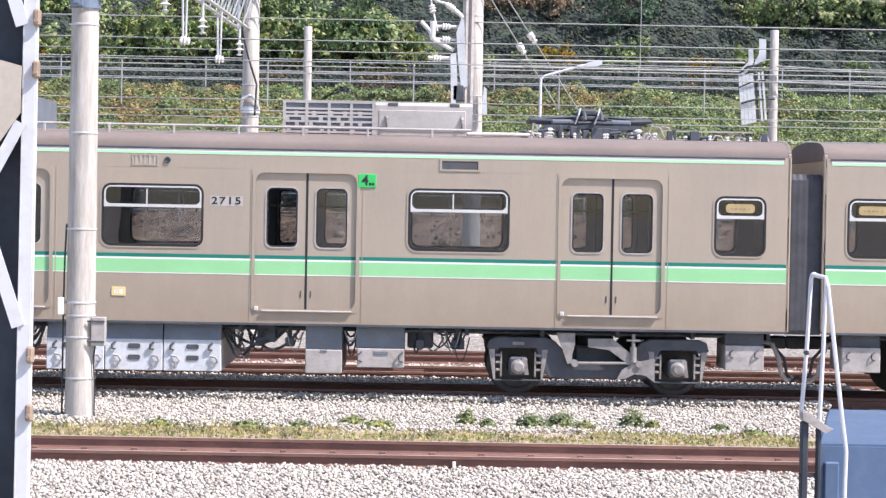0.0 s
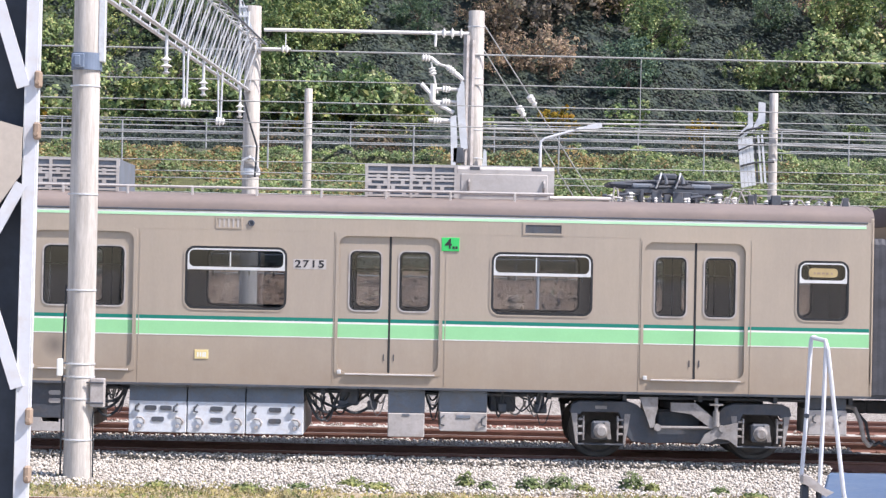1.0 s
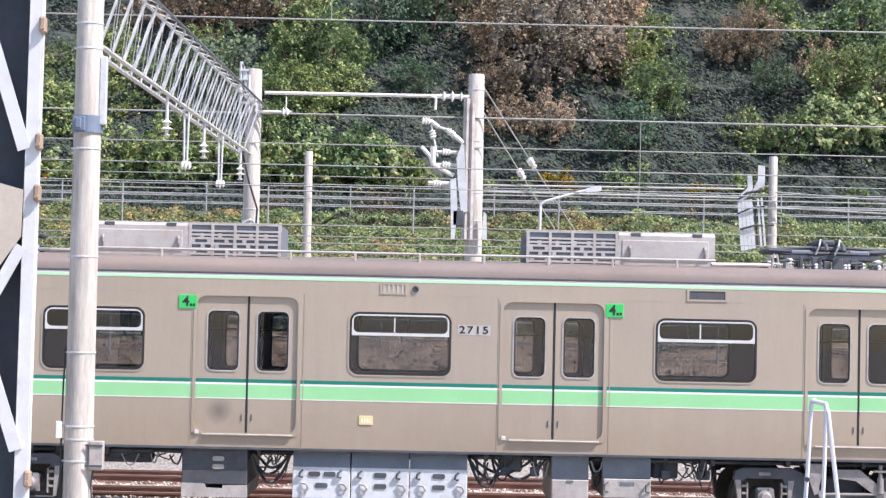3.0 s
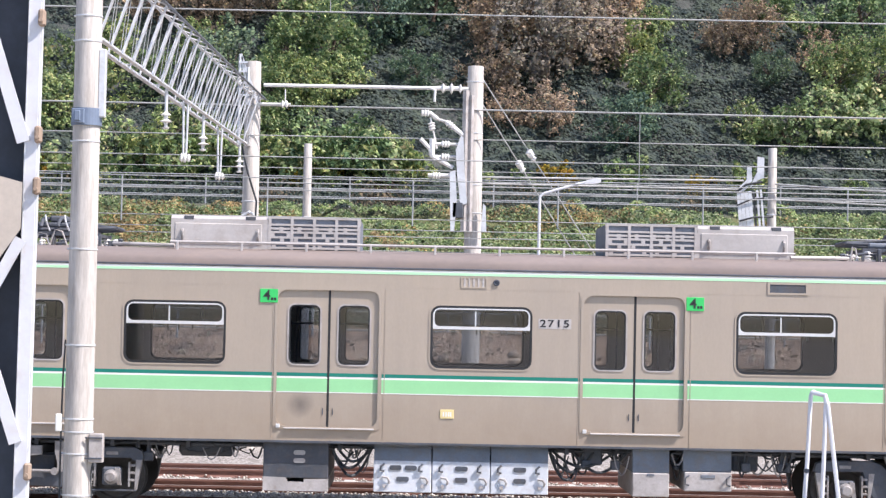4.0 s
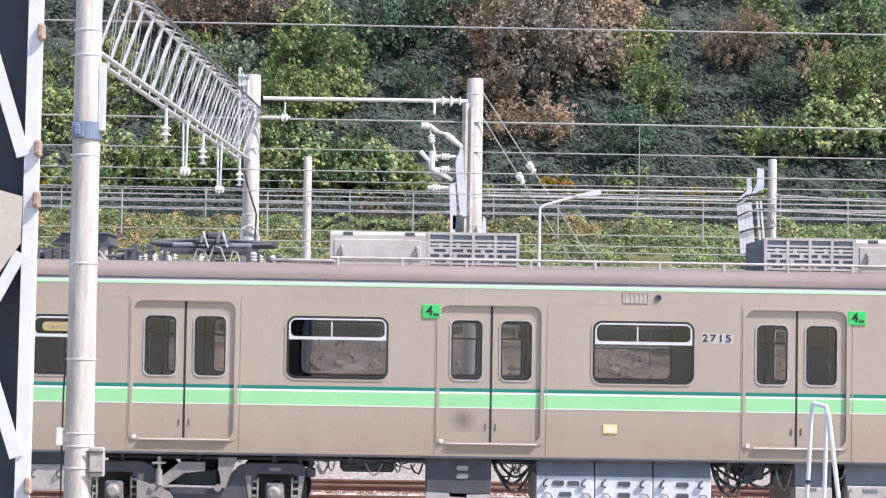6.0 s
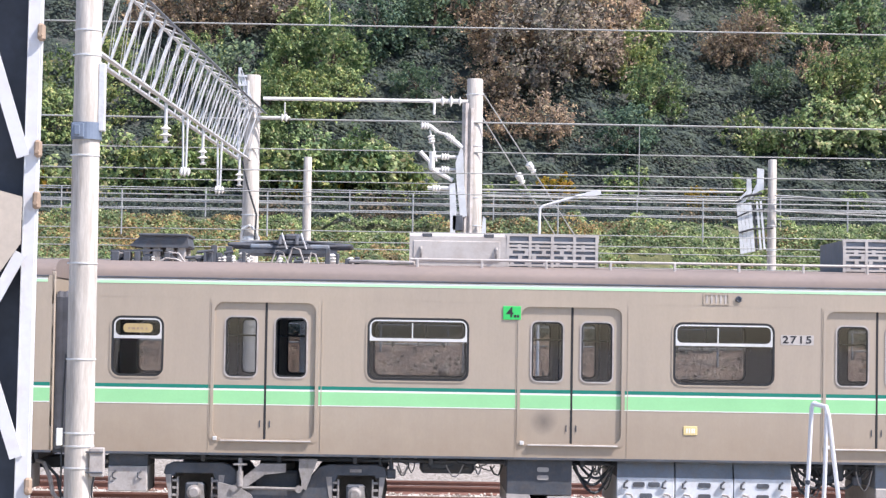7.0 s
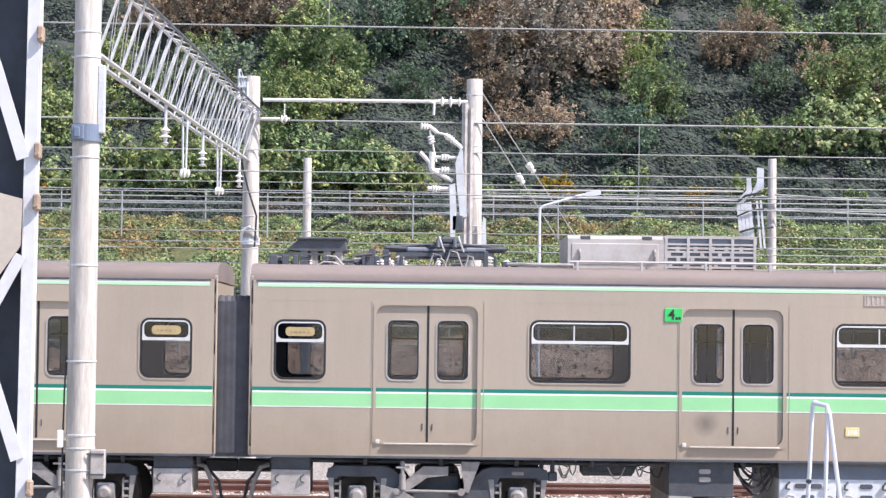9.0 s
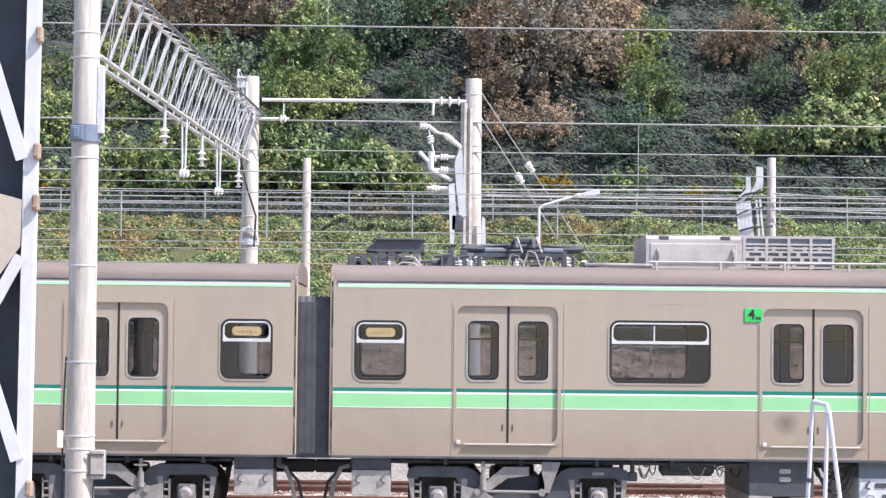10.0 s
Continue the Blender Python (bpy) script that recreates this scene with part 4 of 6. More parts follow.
def equipment(parent):
    y = -1.50
    # three white-fronted boxes under a blue-grey shroud
    for i in range(3):
        a = 8.024 + i * 0.886
        bm = B()
        box(bm, a, a + 0.872, y + 0.04, 1.2, 0.47, 0.945, 0.01)
        e = part("equipment_box", bm, "box", parent, "white-fronted resistor box with catches")
        bm = B()
        extruded(bm, [(y + 0.045, 0.945), (y + 0.10, 1.16), (y + 0.10, 1.22), (1.2, 1.22), (1.2, 0.945)], "x", a + 0.004, a + 0.868)
        part("shroud", bm, "shroud", e)
        for k, z, half in ((0.33, 0.84, 0.09), (0.56, 0.84, 0.09), (0.44, 0.67, 0.095)) if i == 0 else ((0.44, 0.84, 0.095), (0.44, 0.67, 0.095)):
            bm = B()
            slab(bm, rounded(a + k - half, a + k + half, z - 0.037, z + 0.037, 0.025, 3), [], y + 0.028, y + 0.045)
            part("vent", bm, "dark", e)
        for k, s in ((0.11, 1), (0.69, 1)):
            bm = B()
            tube(bm, [(a + k + 0.05, y + 0.02, 0.90), (a + k, y + 0.0, 0.86), (a + k - 0.005, y + 0.01, 0.80), (a + k + 0.05, y + 0.02, 0.79)], 0.018, 6)
            part("latch", bm, "dark", e)
            bm = B()
            tube(bm, [(a + k + 0.02, y + 0.02, 0.70), (a + k + 0.10, y + 0.0, 0.69), (a + k + 0.13, y + 0.01, 0.64), (a + k + 0.12, y + 0.02, 0.60)], 0.018, 6)
            part("latch", bm, "pale", e)
            bm = B()
            rod(bm, (a + k + 0.05, y + 0.05, 0.57), (a + k + 0.05, y - 0.01, 0.57), 0.03, seg=8)
            part("latch_bolt", bm, "pale", e)
    # dark cabinet with a pale lower half
    bm = B()
    box(bm, 6.351, 7.337, y + 0.05, 1.2, 0.655, 1.22, 0.012)
    c = part("control_box", bm, "bogie", parent, "dark grey box with a pale lower cover")
    bm = B()
    extruded(bm, [(6.351, 0.46), (6.351, 0.67), (6.700, 0.66), (6.720, 0.60), (6.969, 0.595), (6.969, 0.64), (7.337, 0.65), (7.337, 0.46)], "y", y + 0.03, 1.1)
    part("cover", bm, "pale", c)
    for z in (0.92, 1.04):
        bm = B()
        slab(bm, rounded(6.809, 6.988, z - 0.035, z + 0.035, 0.03, 3), [], y + 0.035, y + 0.055)
        part("label_plate", bm, "pale", c)
    # square box and low box with grips
    bm = B()
    box(bm, 11.946, 12.503, y + 0.03, 0.9, 0.47, 0.83, 0.012)
    c = part("contactor_box", bm, "pale", parent, "plain pale grey underfloor box")
    bm = B()
    box(bm, 11.946, 12.503, y + 0.06, 0.9, 0.83, 1.22, 0.01)
    part("hanger", bm, "shroud", c)
    bm = B()
    box(bm, 12.165, 12.275, y + 0.02, y + 0.04, 0.79, 0.825, 0.005)
    part("hasp", bm, "shroud", c)
    bm = B()
    box(bm, 12.732, 13.449, y + 0.03, 0.9, 0.57, 0.86, 0.012)
    c = part("battery_box", bm, "pale", parent, "low pale box with side grips")
    bm = B()
    box(bm, 12.713, 13.449, y + 0.08, 0.9, 0.86, 1.22, 0.01)
    part("hanger", bm, "shroud", c)
    for k in (12.772, 13.399):
        bm = B()
        tube(bm, [(k + 0.03, y + 0.03, 0.81), (k - 0.03, y - 0.01, 0.77), (k - 0.03, y - 0.01, 0.68), (k + 0.03, y + 0.03, 0.66)], 0.014, 6)
        part("grip", bm, "dark", c)
    bm = B()
    box(bm, 12.981, 13.200, y + 0.018, y + 0.035, 0.77, 0.82, 0.004)
    part("label_plate", bm, "shroud", c)
    for a, b, ya, yb, za in ((13.49, 13.89, -1.2, 0.8, 0.86), (11.20, 11.50, -1.3, 0.6, 0.92), (5.18, 5.72, -1.2, 0.4, 0.98)):
        bm = B()
        box(bm, a, b, ya, yb, za, 1.22, 0.03)
        part("relay_box", bm, "dark", parent)
    bm = B()
    lathe(bm, (5.03, -1.0, 1.05), (1, 0, 0), [(0, 0.05), (0.05, 0.12), (0.8, 0.12), (0.85, 0.05)], 12)
    part("reservoir", bm, "dark", parent)
    # hanging pipes and valves
    rng = random.Random(9)
    for x in (4.430, 4.599, 11.249, 11.697, 13.688, 14.236, 14.295):
        bm = B()
        rod(bm, (x, -1.25, 1.22), (x, -1.25, 0.92 + rng.uniform(-0.08, 0.08)), 0.035, seg=8)
        box(bm, x - 0.07, x + 0.07, -1.33, -1.17, 0.86, 1.0, 0.015)
        part("valve", bm, "dark", parent)
    for a, b, sag in ((7.387, 7.984, 0.42), (7.367, 7.944, 0.30), (7.466, 7.964, 0.2), (10.692, 11.199, 0.42), (10.692, 11.349, 0.30), (10.751, 11.647, 0.22), (11.050, 11.846, 0.3), (12.523, 12.722, 0.22)):
        bm = B()
        pts = [(a + (b - a) * i / 10, -1.35 + 0.1 * math.sin(i), 1.12 - sag * 4 * (i / 10) * (1 - i / 10)) for i in range(11)]
        tube(bm, pts, 0.022, 7)
        part("cable_loop", bm, "darkcable", parent)
    # thin wiring that crowds the gaps between the boxes
    for a, b, n in ((7.36, 7.98, 7), (10.70, 11.90, 12), (12.52, 12.72, 3), (4.30, 6.30, 12), (13.50, 14.60, 8)):
        for i in range(n):
            u0 = rng.uniform(a, b - 0.12)
            u1 = min(b, u0 + rng.uniform(0.1, 0.4))
            d, yy, zt = rng.uniform(0.05, 0.42 if b - a < 1.3 else 0.16), rng.uniform(-1.42, -1.0), rng.uniform(1.05, 1.18)
            bm = B()
            tube(bm, [(u0 + (u1 - u0) * k / 6, yy, zt - d * (1 - (k / 3 - 1) ** 2) + rng.uniform(-0.02, 0.02)) for k in range(7)], rng.choice((0.010, 0.013, 0.016)), 5)
            part("wiring", bm, rng.choice(("darkcable", "darkcable", "grime")), parent)
    bm = B()
    for yy in (-0.6, 0.5, -1.25):
        rod(bm, (0.3, yy, 1.13), (CAR_L - 0.3, yy, 1.13), 0.03, seg=6)
    x = 0.6
    while x < CAR_L:
        box(bm, x - 0.03, x + 0.03, -1.35, 1.35, 1.08, 1.2)
        x += 1.15
    part("pipe_run", bm, "dark", parent)
    # end boxes with two grips, and jumper hoses
    for a in (0.33, CAR_L - 0.92):
        bm = B()
        box(bm, a, a + 0.59, y + 0.03, -0.5, 0.62, 1.0, 0.012)
        c = part("end_box", bm, "pale", parent, "weathered pale box with two grips")
        bm = B()
        box(bm, a, a + 0.59, y + 0.08, -0.5, 1.0, 1.22, 0.01)
        part("hanger", bm, "dark", c)
        for k in (a + 0.09, a + 0.47):
            bm = B()
            tube(bm, [(k + 0.03, y + 0.03, 0.93), (k - 0.02, y, 0.90), (k - 0.02, y, 0.83), (k + 0.03, y + 0.03, 0.81)], 0.012, 6)
            part("grip", bm, "dark", c)
    for a, s in ((0.28, -1), (CAR_L - 0.28, 1)):
        for k, off in enumerate((0.0, 0.1)):
            bm = B()
            tube(bm, [(a, -1.15 + off, 1.05), (a + s * 0.12, -1.2 + off, 1.02), (a + s * (0.22 + off), -1.2 + off, 0.80), (a + s * (0.27 + off), -1.2 + off, 0.55), (a + s * (0.36 + off), -1.15 + off, 0.45), (a + s * (0.46 + off), -1.0, 0.50)], 0.035 if k == 0 else 0.025, 8)
            part("jumper_hose", bm, "grime" if k == 0 else "darkcable", parent)
    for a, b in ((-0.29, 0.6), (CAR_L - 0.6, CAR_L + 0.25)):
        bm = B()
        box(bm, a, b, -0.12, 0.12, 0.88, 1.08, 0.03)
        part("coupler", bm, "dark", parent)


def lettering(text, size, material, parent, m, name="lettering"):
    cu = bpy.data.curves.new(name, "FONT")
    cu.body, cu.size, cu.extrude, cu.offset, cu.align_x, cu.align_y = text, size, 0.001, size * 0.02, "CENTER", "CENTER"
    tmp = new(name, cu)
    me = bpy.data.meshes.new_from_object(tmp.evaluated_get(bpy.context.evaluated_depsgraph_get()))
    bpy.data.objects.remove(tmp)
    me.materials.clear()
    me.materials.append(M[material])
    ob = new(name, me)
    ob.parent = parent
    ob.matrix_basis = m
    return ob


def side_marks(parent):
    y = -SIDE
    # fleet number on a slightly cleaner patch
    bm = B()
    box(bm, 10.473, 10.970, y - 0.003, y + 0.01, 2.985, 3.135)
    n = part("number_patch", bm, "ac", parent)
    for i, ch in enumerate("2715"):
        lettering(ch, 0.155, "ink", n, pose(10.542 + i * 0.118, y - 0.006, 3.06, 90, 0, 0) @ Matrix.Diagonal((1.25, 1, 1, 1)), "digit")
    for u in (6.391, 12.842):
        bm = B()
        box(bm, u - 0.135, u + 0.135, y - 0.016, y + 0.01, 3.30, 3.505, 0.004)
        s = part("door_sticker", bm, "sticker", parent, "green door number sticker")
        d = lettering("4", 0.21, "ink", s, pose(u - 0.03, y - 0.019, 3.405, 90, 0, 0), "digit")
        bm = B()
        box(bm, u + 0.03, u + 0.065, y - 0.019, y - 0.015, 3.335, 3.375)
        box(bm, u + 0.075, u + 0.11, y - 0.019, y - 0.015, 3.335, 3.375)
        part("small_print", bm, "ink", s)
    bm = B()
    box(bm, 9.009, 9.218, y - 0.012, y + 0.01, 1.60, 1.735, 0.004)
    p = part("maker_plate", bm, "plate", parent, "small yellow plate")
    bm = B()
    for k in (9.049, 9.089, 9.129, 9.159):
        box(bm, k, k + 0.022, y - 0.014, y - 0.012, 1.63, 1.70)
    part("small_print", bm, "white", p)
    # ventilation louvre and a round lamp
    bm = B()
    ring(bm, [(9.288, 3.575), (9.686, 3.575), (9.686, 3.745), (9.288, 3.745)], [(9.308, 3.595), (9.666, 3.595), (9.666, 3.725), (9.308, 3.725)], y - 0.01, y + 0.03)
    v = part("louvre", bm, "body", parent, "small louvred vent")
    for k in range(5):
        bm = B()
        box(bm, 9.333 + k * 0.07, 9.358 + k * 0.07, y - 0.006, y + 0.02, 3.595, 3.725)
        part("slat", bm, "ac", v)
    bm = B()
    lathe(bm, (9.826, y + 0.01, 3.665), (0, -1, 0), [(0, 0.05), (0.03, 0.05), (0.035, 0.035), (0.02, 0.03)], 16)
    part("side_lamp", bm, "dark", parent)
    # recessed name panel above the end saloon window
    bm = B()
    ring(bm, [(13.937, 3.57), (14.554, 3.57), (14.554, 3.755), (13.937, 3.755)], [(13.972, 3.60), (14.519, 3.60), (14.519, 3.725), (13.972, 3.725)], y - 0.012, y + 0.02)
    v = part("display_frame", bm, "body", parent)
    bm = B()
    box(bm, 13.967, 14.524, y - 0.004, y + 0.01, 3.595, 3.73)
    part("display_glass", bm, "dark", v)


WHEELS = []
CARS = []


def car(x, full, label):
    c = thing("train_car", pose(x, TRACKS[2], 0), label, "train car", "cars of the train")
    made = car_side(c)
    turn = Matrix.Translation((CAR_L, 0, 0)) @ Matrix.Rotation(math.pi, 4, "Z")
    for o in made:                                     # the far side is the same, turned about the middle
        copy_thing(o, turn @ o.matrix_basis)
    shell(c)
    interior(c)
    equipment(c)
    bogie(c, 2.85, -1)
    bogie(c, CAR_L - 2.85, 1)
    if full:
        roof_gear(c)
        side_marks(c)
    CARS.append((c, x))
    return c


def gangway(x, w):
    g = thing("gangway_bellows", pose(x, TRACKS[2], 0), "dark folded rubber gangway between two cars", "gangway", "gangways")
    for i in range(5):
        a = 0.02 + i * (w - 0.04) / 5
        d = (w - 0.04) / 5
        bm = B()
        prof = [(-1.445, 1.25), (-1.445, 3.53), (-1.38, 3.615), (1.38, 3.615), (1.445, 3.53), (1.445, 1.25)]
        pr2 = [(-1.448, 1.24), (-1.448, 3.54), (-1.39, 3.63), (1.39, 3.63), (1.453, 3.54), (1.453, 1.24)]
        A = [bm.verts.new((a, p[0], p[1])) for p in prof]
        C = [bm.verts.new((a + d / 2, p[0], p[1])) for p in pr2]
        D = [bm.verts.new((a + d, p[0], p[1])) for p in prof]
        for P, Q in ((A, C), (C, D)):
            for k in range(6):
                bm.faces.new((P[k], P[(k + 1) % 6], Q[(k + 1) % 6], Q[k]))
        bmesh.ops.recalc_face_normals(bm, faces=bm.faces[:])
        part("fold", bm, "bellows", g)
    bm = B()
    box(bm, 0.0, w, -1.40, -1.25, 1.18, 1.25)
    part("sill", bm, "dark", g)
    CARS.append((g, x))


GAP = 0.53
X0 = -13.59                                            # left end of the middle car at the start
car(X0, True, "beige metro car with green stripes and roof pantographs")
car(X0 - CAR_L - GAP, False, "beige metro car with green stripes and a bare roof")
car(X0 + CAR_L + GAP, False, "beige metro car with green stripes leading the train")
gangway(X0 - GAP, GAP)
gangway(X0 + CAR_L, GAP)
# ---------------------------------------------------------------- masts and overhead line
def concrete_mast(x, y, h, r0, r1, label, rings=()):
    t = thing("concrete_pole", pose(x, y, terrain(x, y)), label, "pole", "concrete poles")
    bm = B()
    lathe(bm, (0, 0, -0.3), (0, 0, 1), [(0, r0), (h * 0.33, r0 + (r1 - r0) * 0.33), (h * 0.66, r0 + (r1 - r0) * 0.66), (h + 0.28, r1), (h + 0.3, r1 * 0.93)], 32)
    part("shaft", bm, "concrete", t, smooth=True).data.set_sharp_from_angle(angle=radians(40))
    for z in rings:
        bm = B()
        r = r0 + (r1 - r0) * z / h
        lathe(bm, (0, 0, z), (0, 0, 1), [(0, r + 0.001), (0.002, r + 0.008), (0.022, r + 0.008), (0.024, r + 0.001)], 32)
        rod(bm, (-r - 0.02, -0.03, z + 0.012), (-r + 0.05, -0.06, z + 0.012), 0.014, seg=6)
        part("steel_band", bm, "galv", t)
    return t


near = concrete_mast(-4.64, 30.44, 10.5, 0.205, 0.175, "tall round concrete mast with steel bands", (0.55, 1.12, 1.42, 1.60, 2.62, 3.95, 5.45, 6.85, 7.2))
bm = B()
lathe(bm, (0, 0, 5.68), (0, 0, 1), [(0, 0.196), (0.002, 0.215), (0.24, 0.212), (0.242, 0.19)], 32)
box(bm, -0.17, 0.0, -0.26, -0.19, 5.70, 5.90, 0.01)
box(bm, -0.13, -0.05, -0.29, -0.25, 5.73, 5.87, 0.01)
part("clamp_band", bm, "band", near, "blue-grey clamp round the mast")
bm = B()
box(bm, 0.17, 0.37, -0.20, -0.06, 1.02, 1.42, 0.012)
jb = part("junction_box", bm, "pale", near, "grey box strapped to the mast")
for z in (1.08, 1.36):
    bm = B()
    box(bm, 0.12, 0.36, -0.215, -0.195, z - 0.012, z + 0.012, 0.003)
    part("strap", bm, "dark", jb)
bm = B()
box(bm, -0.30, -0.22, -0.16, -0.06, 1.44, 1.68, 0.01)
part("white_tag", bm, "white", near)
bm = B()
tube(bm, [(-0.235, -0.06, 0.0), (-0.235, -0.06, 1.5), (-0.225, -0.06, 2.2), (-0.21, -0.03, 2.7)], 0.014, 6)
tube(bm, [(0.22, -0.1, 1.02), (0.20, -0.12, 0.85), (0.215, -0.1, 0.5), (0.215, -0.08, 0.0)], 0.012, 6)
part("earth_cable", bm, "darkcable", near)
bm = B()
box(bm, 0.165, 0.265, -0.1, 0.02, 5.80, 6.75, 0.012)
part("gantry_bracket", bm, "galv", near)

far_d = concrete_mast(-3.99, 52.0, 9.20, 0.224, 0.185, "round concrete mast carrying the gantry", (3.2, 5.57, 5.85))
bm = B()
lathe(bm, (0, 0, 5.18), (0, 0, 1), [(0, 0.205), (0.002, 0.235), (0.16, 0.232), (0.162, 0.2)], 24)
tube(bm, [(-0.20, -0.16, 5.30), (-0.16, -0.26, 5.52), (0.0, -0.28, 5.60), (0.14, -0.26, 5.50), (0.20, -0.16, 5.30)], 0.035, 8)
part("clamp_band", bm, "galv", far_d, "pale steel clamp round the mast")
pole_b = concrete_mast(1.31, 52.0, 9.20, 0.224, 0.19, "round concrete mast with bracket arms and stays", (5.68, 6.35, 7.58, 8.14, 8.81))
concrete_mast(-2.75, 54.0, 7.43, 0.125, 0.10, "slim grey concrete pole beside the line", (5.6,))
pole_c = concrete_mast(8.76, 54.0, 7.56, 0.13, 0.105, "slim concrete pole with cable guards", (5.3, 5.9))

# lattice gantry from the near mast to the far mast
def gantry():
    g = thing("lattice_gantry", pose(0, 0, 0), "white steel lattice gantry with hanging insulators", "gantry")
    p0, p1 = Vector((-5.065, 32.6, 7.16)), Vector((-4.32, 51.9, 7.16))
    d = (p1 - p0)
    side = Vector((d.y, -d.x, 0)).normalized()
    w, h, n, slant = 0.24, 1.14, 19, 0.36              # the box leans over to one side
    at = lambda k, s, u: p0 + d * (k / n) + side * ((s + 1) * w / 2 + slant * u) + Vector((0, 0, u * h))
    lean = 0.12
    for u in (0, 1):
        for s in (-1, 1):
            bm = B()
            bar(bm, (-4.66 + 0.1 * s, 30.55, p0.z + u * h), at(0, s, u), 0.08, 0.08)
            part("mast_arm", bm, "galv", g)
    for s in (-1, 1):
        for u in (0, 1):
            bm = B()
            angle_bar(bm, at(0, s, u), at(n + (0.3 if u else 0), s, u), 0.085 if u == 0 else 0.06, 0.01)
            part("chord", bm, "shroud" if u == 1 and s == 1 else "galv", g)
    for k in range(0, n + 1):
        for s in (-1, 1):
            a, b = max(k, 0), min(k + lean, n)
            bm = B()
            bar(bm, at(a, s, (a - k) / lean), at(b, s, (b - k) / lean), 0.115 if s == 1 else 0.07, 0.02, (1, 0, 0))
            part("lacing", bm, "galv", g)
            if k < n:
                bm = B()
                bar(bm, at(k, s, 0.95), at(k + 1, s, 0.05), 0.035, 0.012, (1, 0, 0))
                part("thin_lacing", bm, "galv", g)
        bm = B()
        if k % 3 == 0:
            bar(bm, at(k, -1, 0), at(k, 1, 0), 0.035, 0.02)
            part("cross_brace", bm, "galv", g)
        bm = B()
        bar(bm, at(k, -1, 1), at(min(k + 1, n), 1, 1), 0.035, 0.02)
        part("cross_brace", bm, "galv", g)
    # droppers: two kinds by turns
    for k, kind in ((0.347, 0), (0.472, 1), (0.601, 0), (0.736, 1), (0.922, 0)):
        c = p0 + d * k + side * w
        bm = B()
        if kind == 0:
            rod(bm, c, c - Vector((0, 0, 0.40)), 0.03, seg=8)
            ho = part("hanger", bm, "galv", g)
            bm = B()
            z = c.z - 0.40
            lathe(bm, (c.x, c.y, z), (0, 0, -1), [(0, 0.03), (0.03, 0.04), (0.07, 0.10), (0.09, 0.04), (0.15, 0.04), (0.19, 0.12), (0.21, 0.04), (0.28, 0.03), (0.30, 0.075), (0.33, 0.04)], 14)
            part("insulator", bm, "insul", ho)
        else:
            for s in (-0.045, 0.045):
                rod(bm, c + Vector((s, 0, 0)), c + Vector((s * 0.6, 0, -1.0)), 0.022, seg=8)
            ho = part("hanger", bm, "galv", g)
            bm = B()
            z = c.z - 1.06
            lathe(bm, (c.x - 0.09, c.y, z), (1, 0, 0), [(0, 0.04), (0.03, 0.09), (0.06, 0.06), (0.10, 0.10), (0.13, 0.05), (0.17, 0.085), (0.20, 0.04)], 14)
            part("insulator", bm, "insul", ho)
    for a, b in (((-4.29, 51.76, 7.14), (-4.29, 51.76, 9.35)), ((-4.05, 51.76, 8.14), (-4.27, 51.76, 9.35)), ((-3.82, 51.76, 8.09), (-4.25, 51.76, 9.28)), ((-4.09, 51.74, 8.14), (-4.09, 51.74, 9.04))):
        bm = B()
        bar(bm, a, b, 0.05, 0.05)
        part("end_post", bm, "galv", g)
    for z in (8.37, 8.65, 8.93, 9.15):
        bm = B()
        bar(bm, (-4.32, 51.72, z), (-4.11, 51.72, z), 0.045, 0.045)
        part("end_rung", bm, "galv", g)
    bm = B()
    tube(bm, [(-4.19, 51.65, 7.14), (-4.02, 51.60, 6.47), (-3.82, 51.65, 5.85), (-3.86, 51.65, 5.12)], 0.025, 6)
    part("brace", bm, "darkcable", g)
    bm = B()
    rod(bm, (-3.86, 51.71, 8.17), (-3.07, 51.71, 8.17), 0.03, seg=8)
    lathe(bm, (-3.30, 51.71, 8.17), (1, 0, 0), [(0, 0.03), (0.04, 0.10), (0.08, 0.04), (0.14, 0.10), (0.18, 0.03)], 12)
    rod(bm, (-3.20, 51.71, 8.17), (-3.20, 51.71, 8.53), 0.014, seg=6)
    part("side_arm", bm, "insul", g)


gantry()


